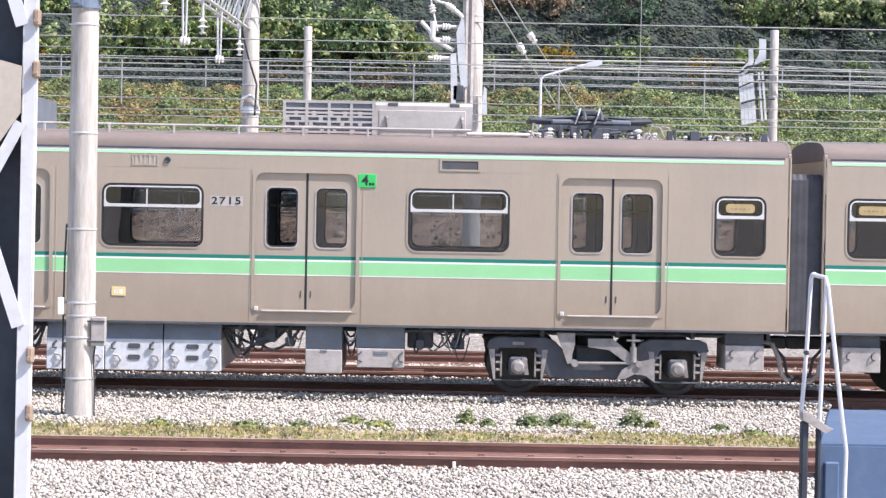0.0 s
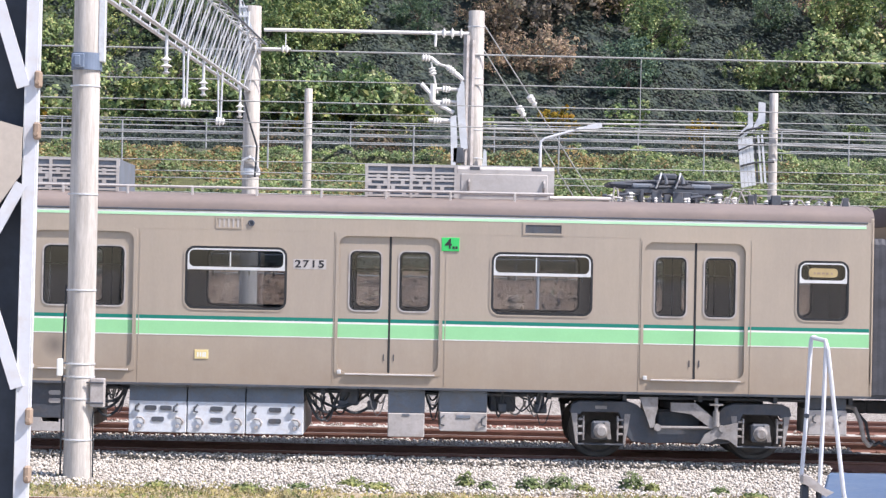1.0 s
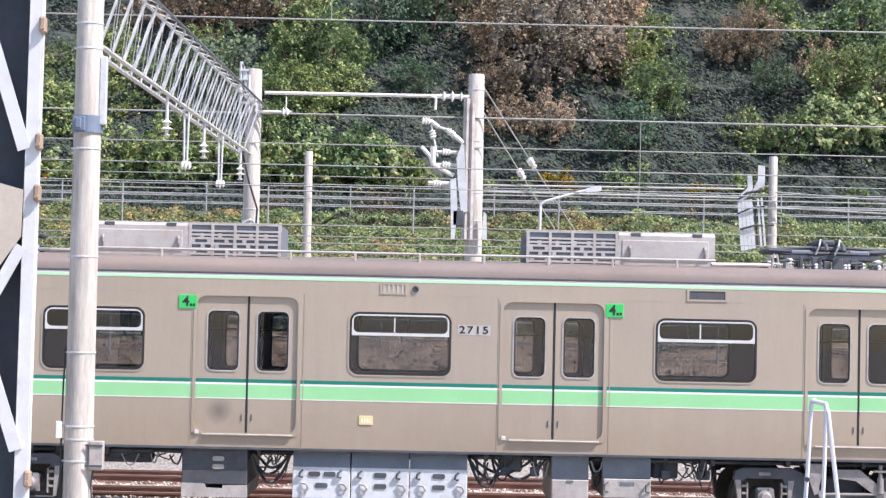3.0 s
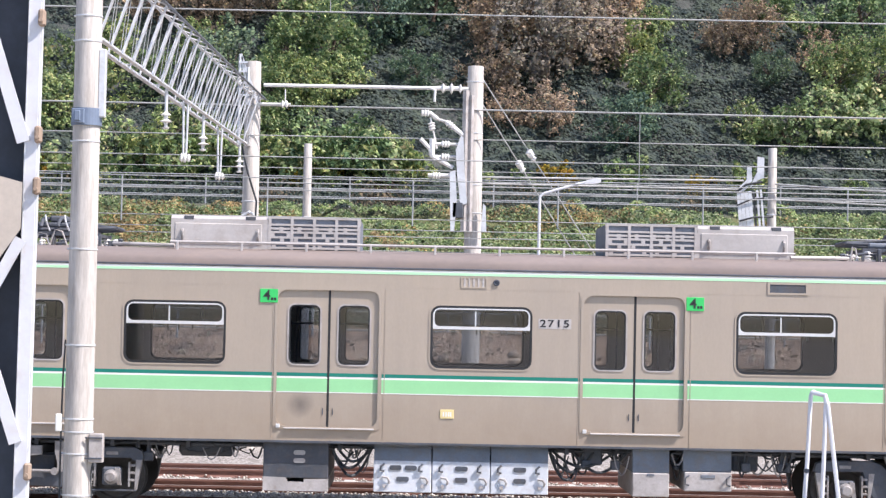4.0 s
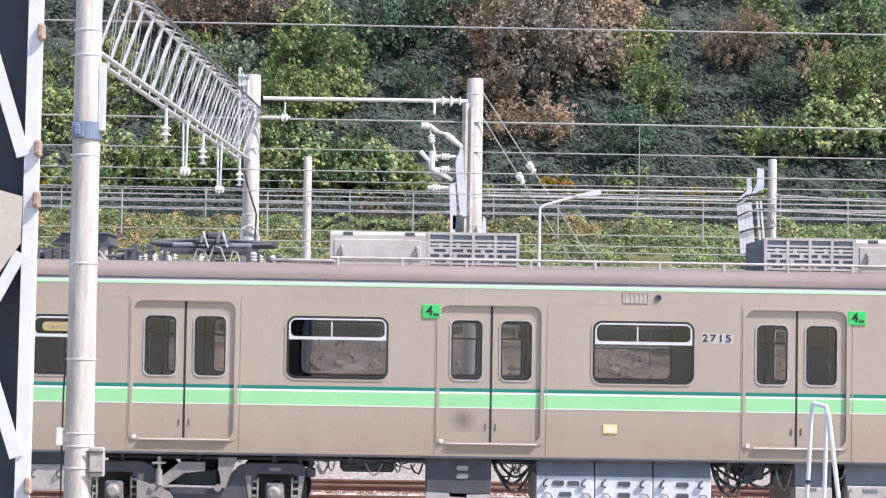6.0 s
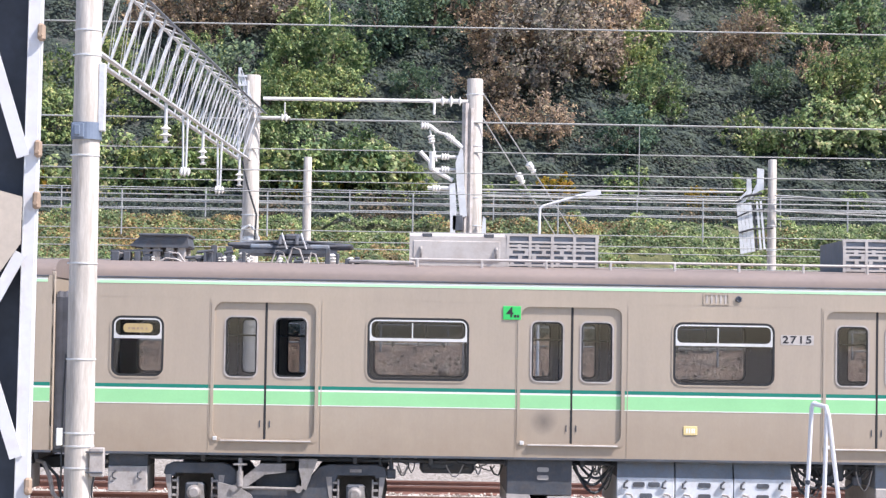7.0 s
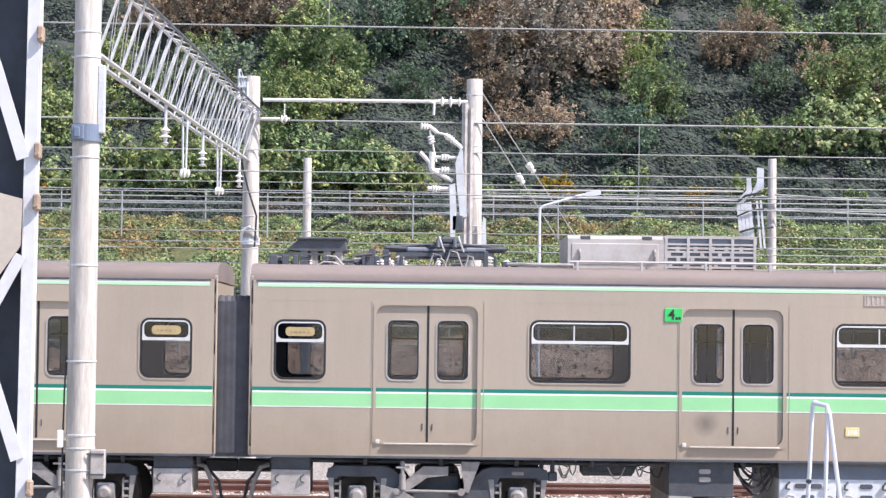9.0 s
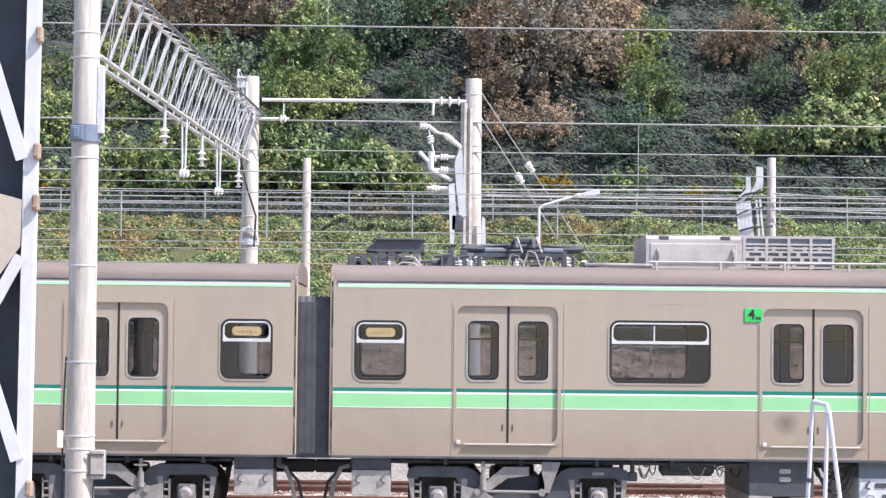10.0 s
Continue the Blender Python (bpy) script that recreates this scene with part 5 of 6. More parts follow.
def bracket_set(t):
    """Arms, insulators and stays on the mast, in its own space."""
    z0 = 8.05
    bm = B()
    rod(bm, (-4.5, -0.2, z0 - 0.02), (-0.75, -0.1, z0), 0.038, seg=8)
    a = part("cross_tube", bm, "insul", t, "long white tube between two masts")
    bm = B()
    lathe(bm, (-0.85, -0.1, z0), (1, 0, 0), [(0, 0.04), (0.12, 0.05), (0.16, 0.11), (0.2, 0.05), (0.30, 0.05), (0.34, 0.13), (0.38, 0.05), (0.5, 0.05), (0.53, 0.11), (0.56, 0.04), (0.7, 0.04)], 14)
    tube(bm, [(-1.0, -0.15, z0), (-0.86, -0.2, z0 - 0.05), (-0.87, -0.2, z0 - 0.3)], 0.03, 6)
    part("insulator", bm, "insul", a)
    bm = B()
    tube(bm, [(-1.15, -0.25, 7.50), (-0.95, -0.25, 7.50), (-0.80, -0.25, 7.38)], 0.045, 8)
    rod(bm, (-0.62, -0.25, 7.33), (-0.25, -0.25, 7.05), 0.05, seg=8)
    rod(bm, (-0.95, -0.25, 7.42), (-0.80, -0.25, 6.75), 0.02, seg=6)
    rod(bm, (-0.80, -0.25, 7.38), (-0.62, -0.25, 7.33), 0.025, seg=6)
    ca = part("cantilever", bm, "insul", t)
    for o, d in (((-0.58, -0.25, 7.30), (0.80, 0, -0.60)), ((-0.98, -0.25, 7.50), (-1, 0, 0)), ((-0.93, -0.25, 7.30), (0.2, 0, -1))):
        bm = B()
        lathe(bm, o, Vector(d).normalized(), [(0, 0.05), (0.02, 0.085), (0.05, 0.05), (0.08, 0.085), (0.11, 0.05), (0.14, 0.08), (0.17, 0.045)], 12)
        part("insulator", bm, "insul", ca)
    bm = B()
    for z in (6.58, 6.85):
        rod(bm, (-0.92, -0.25, z), (-0.15, -0.2, z), 0.035, seg=8)
    tube(bm, [(-1.15, -0.25, 6.95), (-0.95, -0.25, 6.75), (-0.92, -0.25, 6.6), (-0.45, -0.25, 6.35)], 0.045, 8)
    rod(bm, (-0.98, -0.25, 6.18), (-0.5, -0.25, 6.18), 0.045, seg=8)
    rod(bm, (-0.9, -0.25, 6.95), (-0.9, -0.25, 6.6), 0.06, seg=8)
    ca = part("cantilever", bm, "insul", t)
    for o in ((-0.70, -0.25, 6.85), (-0.70, -0.25, 6.58), (-0.88, -0.25, 6.18)):
        bm = B()
        lathe(bm, o, (1, 0, 0), [(0, 0.05), (0.02, 0.08), (0.05, 0.05), (0.08, 0.08), (0.11, 0.05), (0.14, 0.075), (0.17, 0.045)], 12)
        part("insulator", bm, "insul", ca)
    bm = B()
    box(bm, -0.46, -0.22, -0.36, -0.2, 5.28, 5.62, 0.02)
    part("switch_box", bm, "dark", t)
    bm = B()
    bar(bm, (-0.2, -0.25, 8.0), (-0.2, -0.25, 5.0), 0.10, 0.10)
    bar(bm, (-0.08, -0.25, 7.9), (-0.08, -0.25, 5.0), 0.08, 0.08)
    part("riser_channel", bm, "pale", t)
    bm = B()
    extruded(bm, [(-0.40, 6.72), (-0.30, 7.02), (-0.24, 7.00), (-0.20, 6.2), (-0.14, 5.60), (-0.28, 5.55), (-0.36, 6.2)], "y", -0.35, -0.28)
    extruded(bm, [(-0.52, 6.25), (-0.40, 6.3), (-0.36, 5.7), (-0.40, 5.0), (-0.48, 5.0), (-0.50, 5.6)], "y", -0.36, -0.29)
    extruded(bm, [(0.2, 5.6), (0.26, 5.55), (0.28, 5.0), (0.16, 5.0)], "y", -0.3, -0.24)
    part("cable_guard", bm, "galv", t)
    # anchor stays with strain insulators, to the ground behind
    for z, x1, z1, k in ((8.28, 3.1, 4.6, 0.42), (7.75, 2.65, 4.6, 0.40)):
        p, q = Vector((0.15, 0, z)), Vector((x1 - 0.3, 2.0, z1))
        bm = B()
        rod(bm, p, q, 0.014, seg=6)
        st = part("stay_wire", bm, "cable", t)
        bm = B()
        c = p + (q - p) * k
        dd = (q - p).normalized()
        lathe(bm, c - dd * 0.14, dd, [(0, 0.03), (0.03, 0.08), (0.16, 0.075), (0.19, 0.03), (0.24, 0.07), (0.28, 0.03)], 12)
        part("strain_insulator", bm, "insul", st)


old = set(pole_b.children_recursive)
bracket_set(pole_b)
for o in pole_b.children_recursive:                    # brackets of an 8.55 m mast, scaled from eye height to fit the view
    if o not in old:
        o.data.transform(Matrix.Translation((0, 0, -0.354)) @ Matrix.Diagonal((1.118, 1.118, 1.118, 1)))


def guards_c(t):
    for pts, y in (([(-0.42, 7.32), (-0.25, 7.30), (-0.25, 6.80), (-0.40, 6.74), (-0.58, 6.56), (-0.52, 6.74), (-0.42, 6.95)], -0.30),
                   ([(-0.68, 7.07), (-0.57, 7.07), (-0.55, 6.72), (-0.70, 6.50), (-0.92, 6.38), (-0.84, 6.58), (-0.68, 6.75)], -0.33)):
        bm = B()
        extruded(bm, pts, "y", y, y + 0.05)
        part("cable_guard", bm, "galv", t, "bent pale cable guard")
    for k in range(7):
        x = -0.88 + k * 0.092
        bm = B()
        bar(bm, (x, -0.3, 6.42 + 0.015 * k), (x + 0.11, -0.3, 5.2 + 0.02 * k), 0.085 if k < 4 else 0.05, 0.02, (0, 1, 0))
        part("guard_slat", bm, "galv" if k != 4 else "darkcable", t)
    for pts, r in (([(-0.95, -0.34, 6.42), (-0.7, -0.36, 6.62), (-0.3, -0.34, 6.70)], 0.03), ([(-0.92, -0.34, 6.10), (-0.6, -0.36, 6.25), (-0.25, -0.34, 6.30)], 0.02), ([(-0.85, -0.34, 5.72), (-0.5, -0.36, 5.82), (0.0, -0.2, 5.85)], 0.025)):
        bm = B()
        tube(bm, pts, r, 6)
        part("guard_hoop", bm, "darkcable", t)


guards_c(pole_c)

# slim street lamp on the bank
lamp = thing("street_lamp", pose(2.89, 52.0, 0), "slim white street lamp with a bent arm", "street lamp")
bm = B()
rod(bm, (0, 0, 0), (0, 0, 6.05), 0.045, 0.035, seg=10)
tube(bm, [(0, 0, 6.0), (0.01, 0, 6.12), (0.10, 0, 6.2), (0.9, 0, 6.44), (1.15, 0, 6.5)], 0.032, 8)
part("post", bm, "whitepaint", lamp)
bm = B()
extruded(bm, [(1.05, 6.44), (1.10, 6.53), (1.38, 6.60), (1.45, 6.57), (1.45, 6.49), (1.36, 6.46)], "y", -0.09, 0.09)
part("lamp_head", bm, "whitepaint", lamp)


def wire(y, z, r, sag=0.0, mat="cable", x0=-45.0, x1=45.0, z1=None, label="thin overhead line wire", y1=None):
    bm = B()
    z1, y1 = z if z1 is None else z1, y if y1 is None else y1
    n = 26
    pts = [(x0 + (x1 - x0) * i / n, y + (y1 - y) * i / n, z + (z1 - z) * i / n - sag * 4 * (i / n) * (1 - i / n)) for i in range(n + 1)]
    tube(bm, pts, r, 6)
    tagged(part("overhead_wire", bm, mat), label, "wire", "overhead wires")


wire(51.8, 10.40, 0.018)
wire(51.8, 8.14, 0.020)
wire(51.8, 7.43, 0.013)
wire(42.9, 6.25, 0.012)
wire(38.6, 5.55, 0.010)
wire(52.1, 6.33, 0.015)
wire(52.1, 6.16, 0.013)
wire(48.0, 5.32, 0.010)
wire(48.0, 5.08, 0.010)
wire(48.0, 4.93, 0.010)
wire(52.0, 4.75, 0.010)
wire(60.0, 7.25, 0.012)
for dx, dz0, dz1 in ((5.23, 6.34, 8.14), (-2.18, 10.41, 12.4)):
    bm = B()
    rod(bm, (dx, 51.8, dz0), (dx, 51.8, dz1), 0.010, seg=6)
    tagged(part("dropper_wire", bm, "cable"), "thin upright dropper between overhead wires", "wire", "overhead wires")
wire(51.8, 12.4, 0.015)
# the two heavier cables that meet at the slim pole with guards
wire(52.1, 6.56, 0.024, 0, "cable", 1.34, 8.0, 6.72, "pale insulated feeder cable", 53.7)
wire(52.1, 6.41, 0.020, 0, "cable", 1.34, 8.0, 6.50, "pale insulated feeder cable", 53.7)
wire(53.8, 6.66, 0.022, 0, "cable", 8.8, 30.0, 5.6, "pale insulated feeder cable")
wire(53.8, 6.28, 0.018, 0, "cable", 8.8, 30.0, 5.6, "pale insulated feeder cable")


# ---------------------------------------------------------------- fences on the path
def fence(y, x_first, pitch, z, h, rails, r, label):
    t = thing("railing_fence", pose(0, y, z), label, "fence", "path fences")
    x = x_first
    while x < 20:
        bm = B()
        rod(bm, (x, 0, -0.3), (x, 0, h), r * 1.4, seg=8)
        part("post", bm, "fencing", t)
        x += pitch
    for k in rails:
        bm = B()
        rod(bm, (-22, 0, k * h), (22, 0, k * h), r, seg=6)
        part("rail", bm, "fencing", t)


fence(70.3, 2.42 - 4.63 * 5, 4.63, 6.78, 0.95, (0.30, 0.55, 0.98), 0.017, "grey metal pipe railing along a path")
fence(68.4, 8.93 - 4.55 * 7, 4.55, 6.40, 1.13, (0.45, 0.72), 0.018, "pale metal railing at the top of the bank")


fence(61.6, -20.0, 1.9, 2.52, 0.85, (0.36, 0.98), 0.022, "pale low railing across the lower bank")


# ---------------------------------------------------------------- lattice tower and blue wagon close by
def lattice_tower():
    t = thing("lattice_tower", pose(-2.485, 14.0, 0), "white painted steel lattice tower with a dark shade backing", "tower")
    bm = B()
    extruded(bm, [(-0.055, 0.0), (0.018, 0.0), (0.052, 6.6), (-0.021, 6.6)], "y", -0.012, 0.0)
    extruded(bm, [(-0.060, 0.0), (-0.048, 0.0), (-0.008, 6.6), (-0.020, 6.6)], "y", 0.0, 0.09)
    part("leg", bm, "whitepaint", t)
    bm = B()
    extruded(bm, [(-0.065, 0.0), (-0.055, 0.0), (-0.015, 6.6), (-0.025, 6.6)], "y", -0.015, -0.004)
    part("leg_lip", bm, "galv", t)
    bm = B()
    angle_bar(bm, (-1.24, 0, 0), (-1.17, 0, 6.6), 0.10, 0.012, (0, 1, 0))
    part("leg", bm, "whitepaint", t)
    for z0, z1 in ((4.12, 5.6), (2.2, 3.62), (0.6, 2.0)):
        bm = B()
        bar(bm, (-0.045, -0.02, z0), (-0.52, -0.02, z1), 0.012, 0.085)
        part("diagonal", bm, "whitepaint", t)
    for z0, z1 in ((3.50, 2.6), (5.55, 4.9)):
        bm = B()
        bar(bm, (-0.045, -0.034, z0), (-0.52, -0.034, z1), 0.012, 0.075)
        part("diagonal", bm, "whitepaint", t)
    bm = B()
    extruded(bm, [(-0.045, 3.56), (-0.04, 3.86), (-0.5, 3.98), (-0.5, 2.9)], "y", -0.055, -0.045)
    part("gusset_plate", bm, "beige", t, "large beige gusset plate")
    # added dark panel that stands in for the shaded inside of the tower
    bm = B()
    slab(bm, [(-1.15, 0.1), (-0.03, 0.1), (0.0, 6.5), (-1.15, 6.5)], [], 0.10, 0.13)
    part("sheeting", bm, "shade", t, "dark panel added for the shade inside the frame")
    for z in (3.84, 4.17, 2.02, 4.92, 1.65):
        bm = B()
        xo = 0.04 * z / 6.6
        box(bm, 0.0 + xo, 0.045 + xo, -0.05, 0.02, z - 0.055, z + 0.055, 0.012)
        rod(bm, (0.022 + xo, -0.075, z - 0.02), (0.022 + xo, -0.04, z - 0.02), 0.014, seg=6)
        part("clamp", bm, "brown", t)
    bm = B()
    rod(bm, (0.022, 0.01, 0), (0.058, 0.01, 6.6), 0.012, seg=10)
    part("conduit", bm, "galv", t)


lattice_tower()


def blue_wagon():
    y = 17.2
    w = thing("maintenance_wagon", pose(3.2, y, 0), "blue steel maintenance wagon with a white end ladder", "wagon")
    bm = B()
    plan = [(0.0, 0.0), (7.0, 0.0), (7.0, 3.1), (0.66, 3.1)]
    lo, hi = [bm.verts.new((a, b, 0.55)) for a, b in plan], [bm.verts.new((a, b, 1.20)) for a, b in plan]
    for k in range(4):
        bm.faces.new((lo[k], lo[(k + 1) % 4], hi[(k + 1) % 4], hi[k]))
    bm.faces.new(lo[::-1])
    bm.faces.new(hi)
    bmesh.ops.bevel(bm, geom=bm.edges[:], offset=0.02, segments=2, affect="EDGES")
    part("body", bm, "blue", w)
    bm = B()
    box(bm, 0.05, 0.17, -0.03, 0.01, 0.62, 1.06, 0.012)
    part("corner_step", bm, "blue", w)
    bm = B()
    box(bm, 0.2, 6.9, -0.02, 0.02, 0.60, 0.66, 0.008)
    part("side_sill", bm, "blue", w)
    bm = B()
    box(bm, 0.9, 6.8, 0.3, 2.8, 0.35, 0.55, 0.02)
    part("underframe", bm, "dark", w)
    for x in (1.9, 5.4):
        bm = B()
        for s in (-1, 1):
            lathe(bm, (x, 1.7 + s * 0.68, 0.55), (0, s, 0), [(0, 0.40), (0.03, 0.40), (0.04, 0.38), (0.13, 0.375), (0.13, 0.1)], 28)
        rod(bm, (x, 0.9, 0.55), (x, 2.5, 0.55), 0.07, seg=12)
        part("wheelset", bm, "wheel", w)
        bm = B()
        for yy in (0.62, 2.68):
            box(bm, x - 0.16, x + 0.16, yy - 0.1, yy + 0.1, 0.42, 0.75, 0.03)
        part("axle_box", bm, "dark", w)
    bm = B()
    tube(bm, [(-0.14, -0.02, 1.44), (-0.105, -0.02, 2.0), (-0.085, -0.02, 2.50), (-0.075, -0.02, 2.535), (-0.05, 0.02, 2.54)], 0.017, 8)
    l = part("end_ladder", bm, "whitepaint", w, "white tubular end handrail")
    bm = B()
    tube(bm, [(-0.02, -0.15, 1.36), (0.0, -0.15, 2.0), (0.012, -0.14, 2.46), (0.012, -0.12, 2.51)], 0.017, 8)
    part("handrail", bm, "whitepaint", l)
    bm = B()
    tube(bm, [(-0.075, -0.02, 2.535), (0.012, -0.12, 2.515), (0.025, -0.15, 2.45), (0.16, -0.15, 1.40), (0.195, -0.15, 1.16), (0.185, -0.15, 0.55)], 0.018, 8)
    part("handrail", bm, "whitepaint", l)
    bm = B()
    extruded(bm, [(-0.15, 1.46), (-0.10, 1.455), (0.03, 1.36), (0.09, 1.335), (0.03, 1.30), (-0.15, 1.40)], "y", -0.17, 0.0)
    part("step_plate", bm, "pale", l, "pale bent step plate")
    bm = B()
    box(bm, -0.15, -0.10, -0.14, -0.02, 0.2, 1.38, 0.008)
    box(bm, -0.03, 0.0, -0.15, -0.05, 0.2, 1.34, 0.008)
    for z in (0.35, 0.65, 0.95):
        box(bm, -0.15, 0.0, -0.13, -0.05, z, z + 0.025, 0.005)
    part("step_frame", bm, "shade", l)
    for z, x in ((1.92, -0.112), (1.64, -0.005)):
        bm = B()
        rod(bm, (x, -0.05, z), (x + 0.0, 0.0, z), 0.02, seg=8)
        part("clip", bm, "dark", l)


blue_wagon()

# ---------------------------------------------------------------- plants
# hillside leaf colours raised in brightness and blue to carry the haze
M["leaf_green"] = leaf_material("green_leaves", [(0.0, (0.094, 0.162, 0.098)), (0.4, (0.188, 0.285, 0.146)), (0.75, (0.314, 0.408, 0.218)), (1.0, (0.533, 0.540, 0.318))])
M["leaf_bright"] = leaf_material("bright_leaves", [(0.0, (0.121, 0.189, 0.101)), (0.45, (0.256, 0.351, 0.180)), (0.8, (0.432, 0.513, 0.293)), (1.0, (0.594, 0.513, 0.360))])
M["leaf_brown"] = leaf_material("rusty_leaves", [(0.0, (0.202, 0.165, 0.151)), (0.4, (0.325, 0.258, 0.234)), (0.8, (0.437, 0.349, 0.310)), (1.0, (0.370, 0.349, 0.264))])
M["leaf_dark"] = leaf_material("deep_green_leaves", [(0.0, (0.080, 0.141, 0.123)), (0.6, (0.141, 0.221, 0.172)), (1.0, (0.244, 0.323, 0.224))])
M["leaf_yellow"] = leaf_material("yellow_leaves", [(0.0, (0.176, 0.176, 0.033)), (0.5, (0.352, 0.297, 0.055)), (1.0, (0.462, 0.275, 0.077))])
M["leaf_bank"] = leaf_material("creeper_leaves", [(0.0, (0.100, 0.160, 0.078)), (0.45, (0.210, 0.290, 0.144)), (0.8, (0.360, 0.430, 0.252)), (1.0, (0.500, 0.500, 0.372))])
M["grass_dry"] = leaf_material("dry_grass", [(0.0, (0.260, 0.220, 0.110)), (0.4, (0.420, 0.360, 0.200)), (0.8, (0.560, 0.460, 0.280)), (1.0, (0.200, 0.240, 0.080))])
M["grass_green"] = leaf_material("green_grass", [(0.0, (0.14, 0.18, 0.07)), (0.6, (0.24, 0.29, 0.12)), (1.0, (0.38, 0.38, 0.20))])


def crown_mesh(seed, rx, rz, clumps, leaves, size, material):
    """A ragged crown: many small tufts strung along drooping sprays, with gaps between them."""
    rng = np.random.default_rng(seed)
    d = rng.normal(size=(clumps, 3))
    d /= np.linalg.norm(d, axis=1, keepdims=True)
    rad = rng.uniform(0.3, 1.05, clumps) ** 0.6
    c = d * rad[:, None] * np.array([rx, rx, rz])
    c += rng.normal(size=c.shape) * 0.14 * rx
    sprays = 5
    k = rng.uniform(0.0, 1.0, (clumps, sprays))
    reach = rng.normal(size=(clumps, sprays, 3)) * np.array([0.24, 0.24, 0.22]) * rx
    tuft = c[:, None, :] + reach * k[..., None]
    tuft[..., 2] -= 0.22 * rx * k ** 2
    tuft = tuft.reshape(-1, 3)
    per = rng.integers(max(2, int(leaves * 0.03)), max(4, int(leaves * 0.26)), len(tuft))
    idx = np.repeat(np.arange(len(tuft)), per)
    e = rng.normal(size=(len(idx), 3))
    at = tuft[idx] + e * rng.uniform(0.025, 0.085, len(tuft))[idx][:, None] * rx * np.array([1.0, 1.0, 1.15])
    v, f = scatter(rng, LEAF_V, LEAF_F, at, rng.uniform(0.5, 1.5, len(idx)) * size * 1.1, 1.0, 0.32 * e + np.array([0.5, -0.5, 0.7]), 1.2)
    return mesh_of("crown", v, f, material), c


def tree_proto(seed, rx, rz, h, clumps, leaves, size, material, label, name="tree"):
    t = thing(name, pose(0, 0, 0), label, "tree" if name == "tree" else "shrub", "hillside " + name + "s")
    me, c = crown_mesh(seed, rx, rz, clumps, leaves, size, material)
    cr = new("crown", me)
    cr.parent = t
    cr.location = (0, 0, h)
    bm = B()
    rng = random.Random(seed)
    bend = [Vector((rng.uniform(-0.1, 0.1) * k, rng.uniform(-0.1, 0.1) * k, h * k / 3)) for k in range(4)]
    bend[0].z = -0.4
    for k in range(3):
        rod(bm, bend[k], bend[k + 1], 0.16 * rx / 2 * (1 - k * 0.25), 0.16 * rx / 2 * (0.75 - k * 0.22), seg=8)
    for k in range(0, min(len(c), 14)):
        q = Vector(c[k]) * 0.85 + Vector((0, 0, h))
        rod(bm, bend[2] + (bend[3] - bend[2]) * rng.random(), q, 0.035 * rx / 2, 0.012, seg=5)
    part("trunk", bm, "bark", t)
    return t


PROTOS = {
    "green": [tree_proto(101, 2.0, 1.9, 3.2, 60, 100, 0.176, "leaf_green", "leafy green broadleaf tree on the hillside"), tree_proto(102, 1.7, 2.1, 3.0, 55, 100, 0.160, "leaf_green", "leafy green broadleaf tree on the hillside")],
    "bright": [tree_proto(103, 1.6, 1.3, 1.8, 50, 100, 0.160, "leaf_bright", "sunlit yellow-green tree on the hillside"), tree_proto(104, 1.3, 1.4, 1.7, 45, 100, 0.144, "leaf_bright", "sunlit yellow-green tree on the hillside")],
    "brown": [tree_proto(105, 2.4, 2.2, 3.4, 75, 100, 0.152, "leaf_brown", "rust-brown autumn tree on the hillside"), tree_proto(106, 2.0, 1.8, 3.0, 60, 100, 0.144, "leaf_brown", "rust-brown autumn tree on the hillside")],
    "dark": [tree_proto(107, 2.0, 2.4, 3.4, 55, 100, 0.176, "leaf_dark", "deep green pine-like tree on the hillside"), tree_proto(108, 2.3, 2.0, 3.2, 60, 100, 0.176, "leaf_dark", "deep green pine-like tree on the hillside")],
    "shrub": [tree_proto(109, 1.0, 0.75, 0.7, 34, 70, 0.15, "leaf_bright", "yellow-green climbing shrub above the path", "shrub"), tree_proto(110, 0.9, 0.8, 0.7, 30, 70, 0.14, "leaf_green", "green climbing shrub above the path", "shrub")],
    "yellow": [tree_proto(111, 0.75, 0.8, 0.9, 24, 60, 0.14, "leaf_yellow", "small yellow autumn shrub", "shrub")],
}
USED = set()


def plant(kind, i, x, y, s=1.0, turn=0.0):
    src = PROTOS[kind][i % len(PROTOS[kind])]
    low = 0.05 if "shrub" in src.name else 1.15 * s
    m = pose(x, y, terrain(x, y) - low, 0, 0, turn)
    if src.name not in USED:
        USED.add(src.name)
        src.matrix_basis = m
        src.scale = (s, s, s)
        return
    c = copy_thing(src, m)
    c.scale = (s, s, s)


